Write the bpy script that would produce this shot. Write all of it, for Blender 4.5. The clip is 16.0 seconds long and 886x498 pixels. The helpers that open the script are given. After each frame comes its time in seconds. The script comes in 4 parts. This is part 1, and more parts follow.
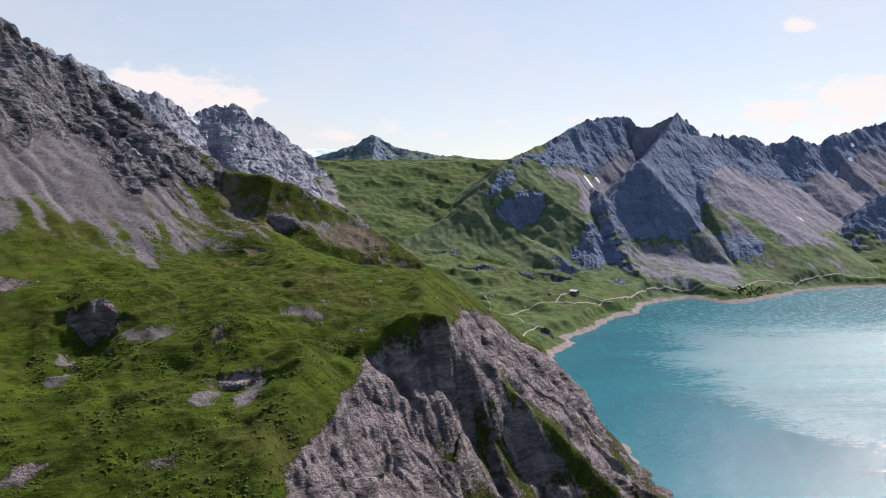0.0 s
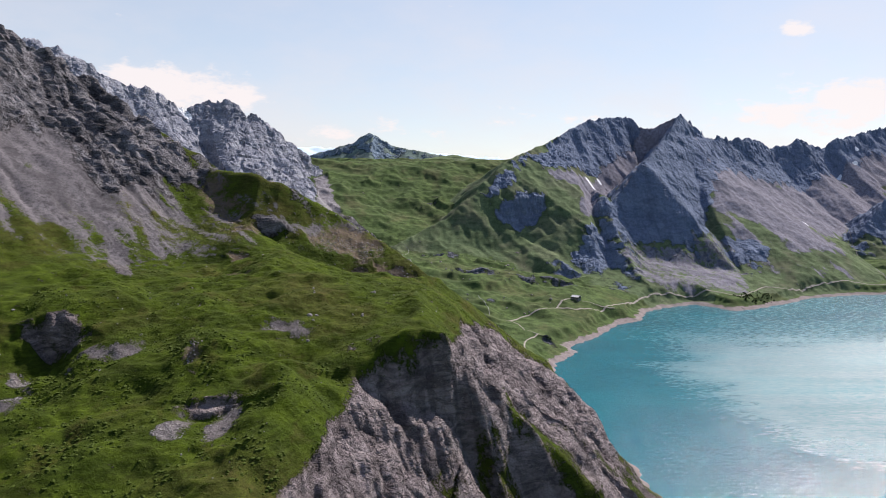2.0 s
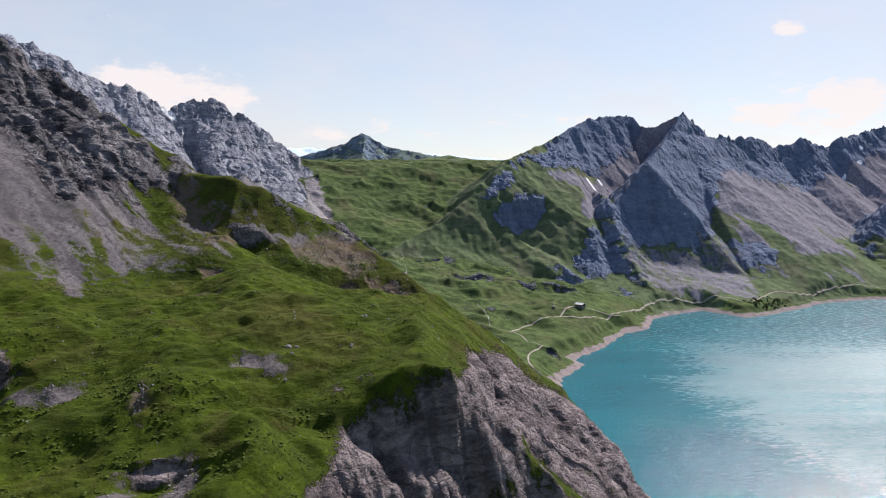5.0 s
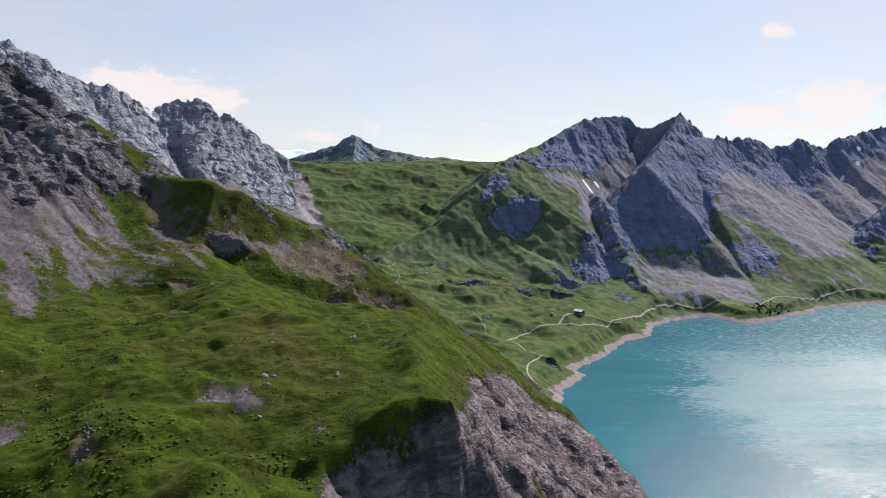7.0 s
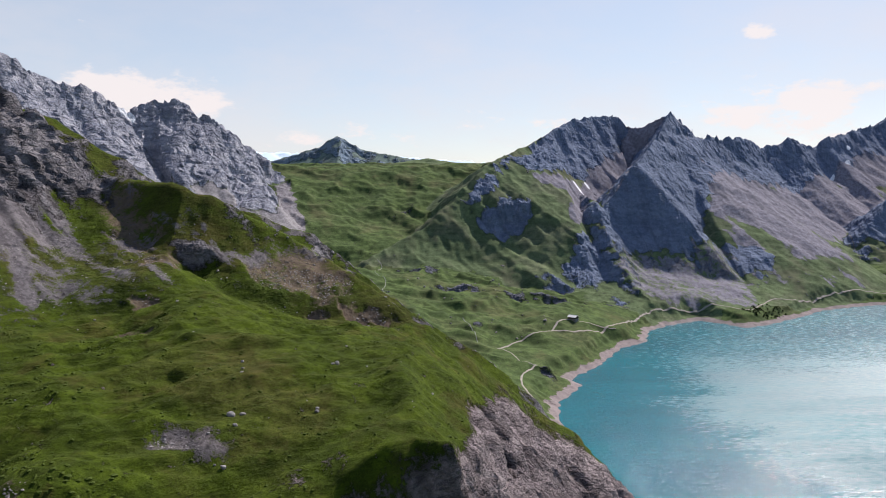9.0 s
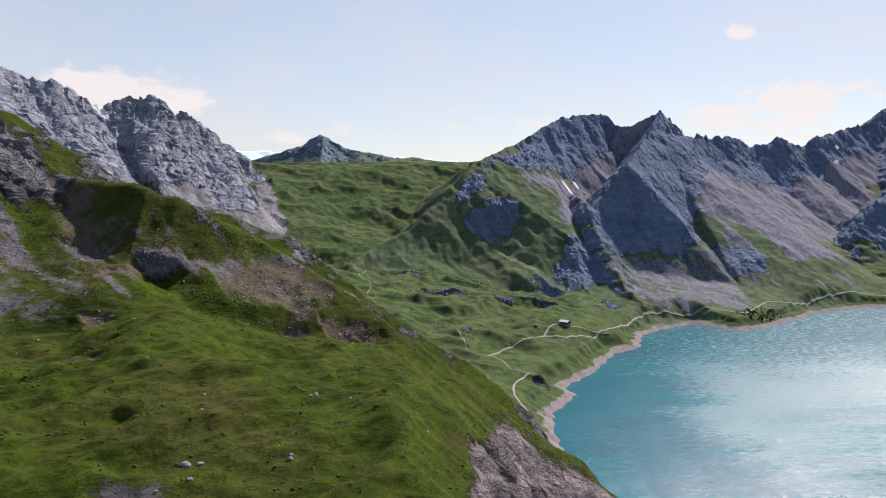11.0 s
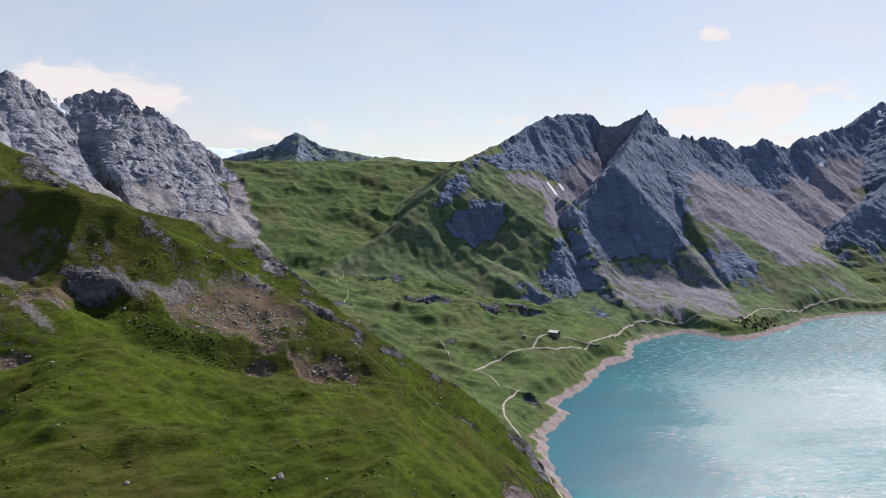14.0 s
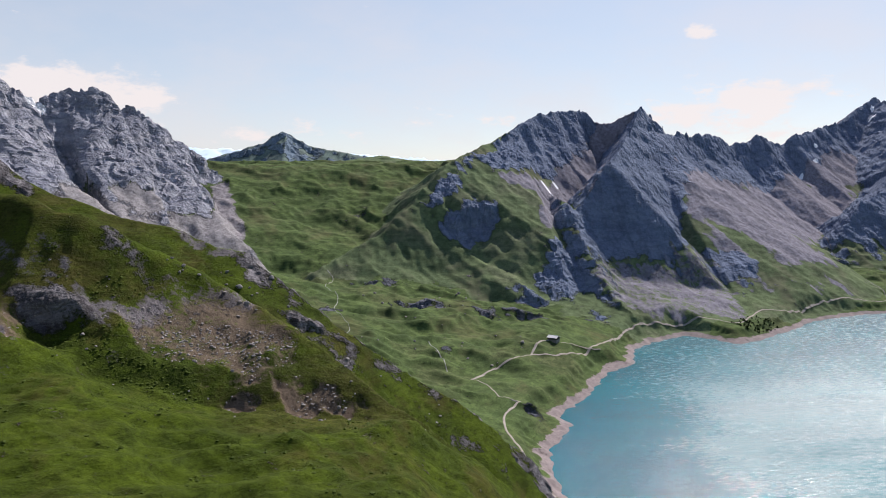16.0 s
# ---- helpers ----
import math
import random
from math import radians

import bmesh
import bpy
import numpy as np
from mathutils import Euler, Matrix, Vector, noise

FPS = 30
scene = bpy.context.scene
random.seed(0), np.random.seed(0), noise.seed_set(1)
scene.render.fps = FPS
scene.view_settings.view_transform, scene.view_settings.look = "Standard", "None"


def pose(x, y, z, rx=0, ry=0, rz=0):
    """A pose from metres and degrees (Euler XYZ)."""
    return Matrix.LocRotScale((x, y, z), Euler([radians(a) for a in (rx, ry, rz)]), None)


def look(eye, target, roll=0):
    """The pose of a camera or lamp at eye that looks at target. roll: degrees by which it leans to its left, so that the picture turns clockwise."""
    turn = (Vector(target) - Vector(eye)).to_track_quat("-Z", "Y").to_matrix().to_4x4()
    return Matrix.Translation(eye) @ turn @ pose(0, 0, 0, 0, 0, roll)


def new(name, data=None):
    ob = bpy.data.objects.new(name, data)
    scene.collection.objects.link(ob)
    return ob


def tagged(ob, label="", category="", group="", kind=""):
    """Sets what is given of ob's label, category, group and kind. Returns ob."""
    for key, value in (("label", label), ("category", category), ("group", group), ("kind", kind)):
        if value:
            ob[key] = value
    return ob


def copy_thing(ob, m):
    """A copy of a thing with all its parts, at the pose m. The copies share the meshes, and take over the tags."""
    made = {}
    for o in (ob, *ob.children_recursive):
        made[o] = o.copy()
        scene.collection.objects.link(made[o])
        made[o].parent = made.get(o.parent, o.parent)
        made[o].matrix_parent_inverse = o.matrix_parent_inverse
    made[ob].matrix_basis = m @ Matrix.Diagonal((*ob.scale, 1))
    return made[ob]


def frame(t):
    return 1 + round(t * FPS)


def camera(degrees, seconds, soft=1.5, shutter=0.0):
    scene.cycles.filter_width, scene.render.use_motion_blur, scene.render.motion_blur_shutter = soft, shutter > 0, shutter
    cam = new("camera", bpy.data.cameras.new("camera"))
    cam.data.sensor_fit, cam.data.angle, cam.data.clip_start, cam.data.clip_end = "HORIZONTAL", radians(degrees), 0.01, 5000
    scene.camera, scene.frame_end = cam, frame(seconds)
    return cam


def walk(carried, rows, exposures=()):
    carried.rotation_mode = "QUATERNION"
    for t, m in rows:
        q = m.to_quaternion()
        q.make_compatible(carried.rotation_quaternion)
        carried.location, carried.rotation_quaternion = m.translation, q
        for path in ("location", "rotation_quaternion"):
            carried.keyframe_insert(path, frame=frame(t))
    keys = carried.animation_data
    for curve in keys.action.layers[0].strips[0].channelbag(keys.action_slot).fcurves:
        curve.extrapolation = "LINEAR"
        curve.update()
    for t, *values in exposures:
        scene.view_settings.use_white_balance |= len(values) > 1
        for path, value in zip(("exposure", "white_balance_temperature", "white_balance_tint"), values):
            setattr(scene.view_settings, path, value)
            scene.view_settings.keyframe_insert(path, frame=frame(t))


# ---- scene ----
cam = camera(60.08, 16.0, soft=1.0)
walk(cam, [
    (0, pose(0.00, 0.00, 237.00, 84.276, 0, -0.000) @ pose(0, 0, 0, 0, 0, -0.326)),
    (0.5, pose(-0.47, 10.61, 237.23, 84.259, 0, -0.062) @ pose(0, 0, 0, 0, 0, -0.136)),
    (1, pose(-0.98, 21.23, 237.49, 84.230, 0, -0.132) @ pose(0, 0, 0, 0, 0, 0.022)),
    (1.5, pose(-1.56, 31.89, 237.78, 84.239, 0, -0.194) @ pose(0, 0, 0, 0, 0, 0.176)),
    (2, pose(-2.21, 42.56, 238.05, 84.236, 0, -0.274) @ pose(0, 0, 0, 0, 0, 0.294)),
    (2.5, pose(-2.93, 53.25, 238.32, 84.235, 0, -0.341) @ pose(0, 0, 0, 0, 0, 0.372)),
    (3, pose(-3.63, 63.98, 238.56, 84.217, 0, -0.411) @ pose(0, 0, 0, 0, 0, 0.379)),
    (3.5, pose(-4.33, 74.76, 238.80, 84.226, 0, -0.484) @ pose(0, 0, 0, 0, 0, 0.328)),
    (4, pose(-5.07, 85.58, 239.03, 84.245, 0, -0.567) @ pose(0, 0, 0, 0, 0, 0.234)),
    (6.5, pose(-8.24, 140.44, 239.36, 84.367, 0, -1.152) @ pose(0, 0, 0, 0, 0, -0.034)),
    (7, pose(-8.75, 151.38, 239.45, 84.421, 0, -1.366) @ pose(0, 0, 0, 0, 0, -0.037)),
    (7.5, pose(-9.27, 162.27, 239.51, 84.472, 0, -1.632) @ pose(0, 0, 0, 0, 0, -0.068)),
    (8, pose(-9.88, 173.05, 239.52, 84.516, 0, -1.900) @ pose(0, 0, 0, 0, 0, -0.150)),
    (8.5, pose(-10.58, 183.70, 239.45, 84.549, 0, -2.173) @ pose(0, 0, 0, 0, 0, -0.262)),
    (9, pose(-11.32, 194.25, 239.35, 84.549, 0, -2.440) @ pose(0, 0, 0, 0, 0, -0.382)),
    (11.5, pose(-13.99, 246.69, 240.07, 84.462, 0, -3.947) @ pose(0, 0, 0, 0, 0, -0.175)),
    (12, pose(-14.45, 257.02, 240.45, 84.452, 0, -4.250) @ pose(0, 0, 0, 0, 0, -0.004)),
    (12.5, pose(-14.99, 267.30, 240.97, 84.418, 0, -4.558) @ pose(0, 0, 0, 0, 0, 0.108)),
    (13, pose(-15.58, 277.57, 241.68, 84.404, 0, -4.867) @ pose(0, 0, 0, 0, 0, 0.125)),
    (13.5, pose(-16.27, 287.83, 242.45, 84.407, 0, -5.128) @ pose(0, 0, 0, 0, 0, 0.093)),
    (14, pose(-16.96, 298.07, 243.06, 84.380, 0, -5.375) @ pose(0, 0, 0, 0, 0, 0.044)),
    (14.5, pose(-17.68, 308.31, 243.50, 84.367, 0, -5.629) @ pose(0, 0, 0, 0, 0, -0.038)),
    (15, pose(-18.34, 318.62, 243.83, 84.367, 0, -5.862) @ pose(0, 0, 0, 0, 0, -0.123)),
    (15.5, pose(-19.06, 328.97, 244.05, 84.328, 0, -6.052) @ pose(0, 0, 0, 0, 0, -0.235)),
    (16, pose(-19.85, 339.34, 244.20, 84.284, 0, -6.247) @ pose(0, 0, 0, 0, 0, -0.341)),
], exposures=[(0, 0.08, 6550, 18), (16, -0.03, 6550, 18)])

# ---------------------------------------------------------------- light
SUN_AZ, SUN_EL = 36.0, 42.0           # degrees to the right of the flight line, degrees up
sun = new("sun", bpy.data.lights.new("sun", "SUN"))
sun.data.energy, sun.data.angle, sun.data.color = 6.2, radians(0.6), (1.0, 0.95, 0.87)
to_sun = Vector((math.sin(radians(SUN_AZ)) * math.cos(radians(SUN_EL)),
                 math.cos(radians(SUN_AZ)) * math.cos(radians(SUN_EL)), math.sin(radians(SUN_EL))))
sun.matrix_world = look(to_sun * 3000, (0, 0, 0))

world = bpy.data.worlds.new("sky")
scene.world = world
world.use_nodes = True


def sky_nodes():
    """Clear sky with a thin bright veil and a few heaps of cloud low over the mountains."""
    nt = world.node_tree
    nt.nodes.clear()
    link = nt.links.new

    def calc(op, a, b=0.0, c=0.0):
        n = nt.nodes.new("ShaderNodeMath")
        n.operation = op
        for k, v in enumerate((a, b, c)):
            if isinstance(v, bpy.types.NodeSocket):
                link(v, n.inputs[k])
            else:
                n.inputs[k].default_value = v
        return n.outputs[0]

    def smooth(v, a, b, to=1.0):
        n = nt.nodes.new("ShaderNodeMapRange")
        n.interpolation_type = "SMOOTHSTEP"
        link(v, n.inputs[0])
        n.inputs[1].default_value, n.inputs[2].default_value, n.inputs[4].default_value = a, b, to
        return n.outputs[0]

    def blend(f, a, b):
        n = nt.nodes.new("ShaderNodeMix")
        n.data_type = "RGBA"
        for sock, v in ((n.inputs[0], f), (n.inputs[6], a), (n.inputs[7], b)):
            if isinstance(v, bpy.types.NodeSocket):
                link(v, sock)
            else:
                sock.default_value = v
        return n.outputs[2]

    sky = nt.nodes.new("ShaderNodeTexSky")
    sky.sky_type, sky.sun_disc = "NISHITA", False
    sky.sun_elevation, sky.sun_rotation = radians(SUN_EL), radians(SUN_AZ)
    sky.altitude, sky.air_density, sky.dust_density, sky.ozone_density = 2000, 1.0, 1.5, 1.0
    way = nt.nodes.new("ShaderNodeTexCoord").outputs["Generated"]
    sep = nt.nodes.new("ShaderNodeSeparateXYZ")
    link(way, sep.inputs[0])
    x, y, z = sep.outputs
    az = calc("MULTIPLY", calc("ARCTAN2", x, y), 57.2958)
    el = calc("MULTIPLY", calc("ARCSINE", z), 57.2958)
    comb = nt.nodes.new("ShaderNodeCombineXYZ")
    link(az, comb.inputs[0])
    link(calc("MULTIPLY", el, 2.2), comb.inputs[1])

    def cloud_noise(scale, detail):
        n = nt.nodes.new("ShaderNodeTexNoise")
        link(comb.outputs[0], n.inputs["Vector"])
        n.inputs["Scale"].default_value, n.inputs["Detail"].default_value, n.inputs["Roughness"].default_value = scale, detail, 0.6
        return n.outputs[0]

    puff, wisp = cloud_noise(0.3, 7), cloud_noise(0.07, 6)
    heap = 0.0
    for a, e, wa, we, k in ((27, 4.4, 7, 2.0, 1.0), (-20, 5.3, 7.5, 2.1, 1.15), (24.6, 9.4, 1.1, 0.5, 0.9), (-4, 3.0, 10, 1.0, 0.55), (9, 3.8, 7, 0.8, 0.6),
                            (48, 5, 9, 3, 1.0), (-42, 6, 9, 2.5, 1.0), (75, 6, 12, 3, 0.8)):
        u = calc("MULTIPLY", calc("SUBTRACT", az, a), 1 / wa)
        v = calc("MULTIPLY", calc("SUBTRACT", el, e), 1 / we)
        r = calc("ADD", calc("MULTIPLY", u, u), calc("MULTIPLY", v, v))
        heap = calc("MAXIMUM", heap, calc("MULTIPLY", calc("EXPONENT", calc("MULTIPLY", r, -1.0)), k))
    heap = smooth(calc("ADD", calc("MULTIPLY", heap, 0.7), calc("MULTIPLY", calc("SUBTRACT", puff, 0.5), 1.9)), 0.3, 0.62, 0.85)
    veil = calc("MULTIPLY", smooth(el, 24.0, 0.0), smooth(wisp, 0.3, 0.75, 0.55))
    col = blend(smooth(el, 38.0, 6.0, 0.58), sky.outputs[0], (5.0, 5.85, 6.2, 1))
    col = blend(veil, col, (6.5, 6.25, 6.15, 1))
    col = blend(heap, col, (7.4, 7.1, 6.8, 1))
    bg = nt.nodes.new("ShaderNodeBackground")
    bg.inputs["Strength"].default_value = 0.125
    link(col, bg.inputs["Color"])
    link(bg.outputs[0], nt.nodes.new("ShaderNodeOutputWorld").inputs["Surface"])


sky_nodes()


# ---------------------------------------------------------------- noise
_rng = np.random.RandomState(7)
_perm = _rng.permutation(512).astype(np.int32)
_grad = np.stack([np.cos(np.arange(512) * 2.399963), np.sin(np.arange(512) * 2.399963)], -1).astype(np.float32)


def gnoise(x, y, seed=0):
    """Gradient noise, about -0.7 to 0.7."""
    xf, yf = np.floor(x), np.floor(y)
    xi, yi = xf.astype(np.int32) + seed * 57, yf.astype(np.int32) + seed * 131
    fx, fy = (x - xf).astype(np.float32), (y - yf).astype(np.float32)
    u, v = fx * fx * fx * (fx * (fx * 6 - 15) + 10), fy * fy * fy * (fy * (fy * 6 - 15) + 10)

    def corner(a, b):
        g = _grad[_perm[(_perm[(xi + a) & 511] + yi + b) & 511]]
        return g[..., 0] * (fx - a) + g[..., 1] * (fy - b)

    n0 = corner(0, 0) * (1 - u) + corner(1, 0) * u
    n1 = corner(0, 1) * (1 - u) + corner(1, 1) * u
    return n0 * (1 - v) + n1 * v


def fbm(x, y, octaves=4, seed=0, gain=0.5):
    out, amp, f = 0.0, 1.0, 1.0
    for o in range(octaves):
        out = out + amp * gnoise(x * f, y * f, seed + o)
        amp, f = amp * gain, f * 2.03
    return out


def ridged(x, y, octaves=4, seed=0, gain=0.5):
    """Sharp crests at 1, broad hollows towards 0."""
    out, amp, f, total = 0.0, 1.0, 1.0, 0.0
    for o in range(octaves):
        out = out + amp * (1 - np.abs(gnoise(x * f, y * f, seed + o)) * 1.9)
        total += amp
        amp, f = amp * gain, f * 2.07
    return out / total


def facets(x, y, seed=0):
    """Blocky relief of flat facets that meet in edges, about -0.6 to 1."""
    xf, yf = np.floor(x), np.floor(y)
    xi, yi = xf.astype(np.int32) + seed * 57, yf.astype(np.int32) + seed * 131
    fx, fy = (x - xf).astype(np.float32), (y - yf).astype(np.float32)
    best = np.full(x.shape, -9.0, np.float32)
    for a in (-1, 0, 1):
        for b in (-1, 0, 1):
            h = _perm[(_perm[(xi + a) & 511] + yi + b) & 511]
            g = _grad[h]
            r = h.astype(np.float32) / 511
            ox, oy = fx - a - 0.5 - 0.45 * g[..., 0], fy - b - 0.5 - 0.45 * g[..., 1]
            t = _grad[(h * 7 + 91) & 511]
            best = np.maximum(best, 0.9 * r + 0.8 * (t[..., 0] * ox + t[..., 1] * oy) - 0.75 * (ox * ox + oy * oy))
    return best - 0.5


def smax(a, b, k):
    h = np.clip(0.5 + 0.5 * (a - b) / k, 0, 1)
    return b * (1 - h) + a * h + k * h * (1 - h)


def smin(a, b, k):
    return -smax(-a, -b, k)


def step(a, b, x):
    t = np.clip((x - a) / (b - a), 0, 1)
    return t * t * (3 - 2 * t)


# ---------------------------------------------------------------- plan of the land (metres, lake level at 0)
def near_line(x, y, rows):
    """For each place: the distance to a line, the side (+1 left of its run), and the line's further columns there."""
    rows = np.array(rows, np.float32)
    best = np.full(x.shape, 1e18, np.float32)
    side = np.ones(x.shape, np.float32)
    cols = np.zeros((rows.shape[1] - 2,) + x.shape, np.float32)
    for a, b in zip(rows[:-1], rows[1:]):
        dx, dy = b[0] - a[0], b[1] - a[1]
        t = np.clip(((x - a[0]) * dx + (y - a[1]) * dy) / (dx * dx + dy * dy), 0, 1)
        ex, ey = x - a[0] - t * dx, y - a[1] - t * dy
        d = ex * ex + ey * ey
        m = d < best
        best = np.where(m, d, best)
        side = np.where(m, np.where(dx * ey - dy * ex >= 0, 1.0, -1.0), side)
        for k in range(len(cols)):
            cols[k] = np.where(m, a[2 + k] + t * (b[2 + k] - a[2 + k]), cols[k])
    return np.sqrt(best), side, cols


# Each ridge: crest line (x, y, z); the fall (first slope, far slope, metres of the first) to its left and right;
# crest roughness, gully depth, gully width, rockiness, wander.
RIDGES = {
    "crag_mountain": dict(rows=[(-640, 540, 500), (-480, 650, 415), (-394, 700, 370), (-349, 740, 335), (-321, 760, 318), (-288, 735, 299),
                                (-237, 705, 259), (-200, 685, 241), (-165, 668, 237), (-145, 657, 234), (-128, 655, 228), (-110, 658, 216), (-88, 665, 200),
                                (-66, 662, 188), (-40, 640, 175), (-18, 622, 165), (4, 608, 155), (25, 608, 128)],
                          left=(0.9, 0.6, 40), right=(0.5, 0.36, 40), jag=8, gully=4, calm=-215, width=34, rock=0.8, wander=4, run=(0.62, 0.78), flank=True, knob=(-140, 85, 0.85, 26)),
    "green_shoulder": dict(rows=[(-420, 880, 330), (-330, 905, 292), (-286, 905, 264), (-244, 905, 236), (-182, 900, 213), (-133, 900, 200),
                                 (-102, 890, 188), (-68, 880, 163), (-39, 870, 139), (10, 865, 106), (66, 856, 68), (110, 850, 36)],
                           left=(0.6, 0.5, 30), right=(0.5, 0.45, 30), jag=2, gully=4, width=30, rock=0.3, wander=5, run=(1, 0), flank=True),
    "limestone_massif": dict(rows=[(-1000, 1250, 560), (-760, 1400, 470), (-704, 1450, 457), (-668, 1460, 438), (-607, 1540, 391), (-574, 1560, 394),
                                   (-559, 1580, 382), (-521, 1620, 351), (-482, 1650, 379), (-449, 1660, 383), (-430, 1670, 378),
                                   (-424, 1680, 354), (-394, 1690, 355), (-369, 1700, 334), (-346, 1720, 311), (-327, 1740, 287),
                                   (-276, 1760, 251), (-244, 1780, 220), (-222, 1785, 150)],
                             left=(1.2, 0.7, 40), right=(1.35, 0.5, 75), jag=7, gully=12, width=70, rock=1.0, wander=10, run=(1, 0.4)),
    "pyramid_peak": dict(rows=[(-900, 2900, 270), (-511, 2790, 283), (-389, 2790, 314), (-318, 2790, 337), (-245, 2790, 376), (-177, 2790, 332),
                               (-34, 2790, 302), (150, 2850, 280), (500, 2950, 240)],
                         left=(0.6, 0.5, 60), right=(0.85, 0.42, 90), jag=3, gully=12, width=130, rock=0.6, wander=14, run=(1, 0)),
    "grassy_pass": dict(rows=[(-500, 1950, 250), (-284, 2000, 247), (-185, 2100, 243), (-31, 2200, 277), (40, 2250, 286), (111, 2250, 275),
                              (191, 2200, 265), (330, 2250, 262)],
                        left=(0.3, 0.3, 60), right=(0.22, 0.3, 60), jag=1.0, gully=9, width=130, rock=0.05, wander=12, run=(1, 0.2)),
    "west_shoulder": dict(rows=[(-75, 1470, 105), (20, 1560, 150), (80, 1620, 205), (135, 1690, 259), (197, 1760, 283), (239, 1820, 302),
                                (283, 1870, 321), (331, 1930, 345)],
                          left=(0.6, 0.45, 60), right=(0.8, 0.58, 60), jag=4, gully=8, width=60, rock=0.4, wander=8, run=(1, 0.8), until=300),
    "twin_peak_mountain": dict(rows=[(239, 1820, 302), (283, 1870, 321), (331, 1930, 348), (362, 1970, 364), (427, 2020, 375), (491, 2060, 380),
                                     (512, 2040, 354), (542, 2030, 349), (572, 2020, 364), (602, 2007, 385)],
                               left=(0.8, 0.6, 60), right=(1.6, 0.76, 80), jag=7, gully=8, width=90, rock=0.8, wander=9, run=(1, 0.55), fade=60, smooth=1, until=600, since=225),
    "twin_peak_ridge": dict(rows=[(602, 2007, 385), (654, 2060, 364), (709, 2110, 334), (765, 2160, 337), (832, 2210, 333), (888, 2250, 335), (973, 2310, 307), (1063, 2347, 339), (1168, 2400, 311), (1212, 2420, 339), (1329, 2500, 364),
                                  (1483, 2600, 393), (1689, 2750, 484), (1850, 2900, 470), (2400, 3000, 460), (3200, 3000, 480)],
                            left=(0.8, 0.6, 60), right=(1.7, 0.6, 62), jag=12, gully=11, width=95, rock=0.9, wander=10, run=(1, 0.5), fade=70, smooth=1, since=604),
    "dark_buttress": dict(rows=[(602, 2003, 380), (530, 1870, 318), (446, 1726, 258)],
                          left=(1.7, 0.75, 80), right=(1.3, 1.0, 60), jag=5, gully=5, width=45, fade=90, smooth=1, rock=1.0, wander=5, run=(1, 0.2), wedge=(446, 1726, 263)),
    "rocky_rib": dict(rows=[(330, 1810, 212), (341, 1760, 200), (346, 1651, 183), (352, 1560, 115), (368, 1460, 52), (392, 1395, 10)],
                      left=(0.8, 0.6, 40), right=(0.9, 0.6, 30), jag=6, gully=6, width=30, rock=0.8, wander=6, run=(0.2, 1)),
    "stream_hill": dict(rows=[(1080, 1960, 125), (1140, 2000, 172), (1300, 2080, 215), (1500, 2250, 300), (1689, 2700, 470)],
                        left=(0.8, 0.6, 60), right=(0.9, 0.5, 60), jag=8, gully=10, width=60, rock=0.7, wander=8, run=(1, 0.5)),
    "hazy_range": dict(rows=[(-2600, 4650, 330), (-1500, 4600, 320), (-1100, 4600, 372), (-937, 4600, 390), (-800, 4600, 378), (-500, 4600, 366),
                             (0, 4600, 345), (600, 4600, 300), (2500, 4600, 330)],
                       left=(0.5, 0.4, 60), right=(0.4, 0.3, 60), jag=14, gully=20, width=160, rock=0.3, wander=20, run=(1, 0)),
    "west_range": dict(rows=[(-3000, 2800, 500), (-2300, 1500, 700), (-2000, 0, 600), (-2200, -1500, 600), (0, -2600, 450), (2200, -1800, 500),
                             (3200, 0, 550), (3100, 1800, 500), (3200, 3000, 480)],
                       left=(0.6, 0.4, 100), right=(0.6, 0.4, 100), jag=20, gully=25, width=170, rock=0.6, wander=25, run=(0.3, 1)),
}
SHORE = [(1900, -1500), (900, -900), (260, -300), (205, 200), (174, 450), (163, 538), (157, 629), (141, 728), (131, 839), (133, 910), (147, 984),
         (182, 1041), (175, 1067), (228, 1135), (282, 1231), (322, 1257), (353, 1335), (393, 1379), (463, 1412), (490, 1385),
         (509, 1352), (566, 1377), (644, 1436), (717, 1494), (798, 1527), (900, 1545), (1400, 1400), (2300, 1100), (2700, 0), (1900, -1500)]
# upper edge of the near crag, with its steepness
EDGE = [(-100, -100, 40, 0.9), (-74, 180, 78, 1.0), (-66, 250, 104, 1.1), (-60, 300, 120, 1.2), (-51, 344, 128, 1.3), (-50, 372, 134, 1.4), (-43, 398, 145, 1.9),
        (-35, 411, 148, 3.2), (-14, 423, 148, 3.6), (1, 427, 145, 3.4), (7, 450, 146, 1.6), (8, 485, 147, 1.15), (15, 510, 145, 1.05), (24, 530, 138, 0.95), (30, 590, 132, 0.85), (26, 640, 116, 0.85), (20, 900, -60, 0.85)]
# dark wall in the crag: its line, and how deep the ground lies at its foot
WALL = [(-44, 400, 4), (-31, 411, 20), (-8, 423, 30), (12, 430, 32), (26, 422, 28), (42, 400, 5)]
# knolls and hollows of the near meadow: x, y, height, radius
KNOLLS = [(-109, 556, 9, 26), (-70, 505, 4, 24), (-190, 372, -12, 28), (-62, 372, 4, 18), (-108, 392, 5, 20), (-75, 395, -4, 12),
          (-150, 430, 6, 22), (-130, 360, -3, 18), (-28, 545, 4, 22), (-250, 610, 8, 45), (-300, 640, 14, 40)]


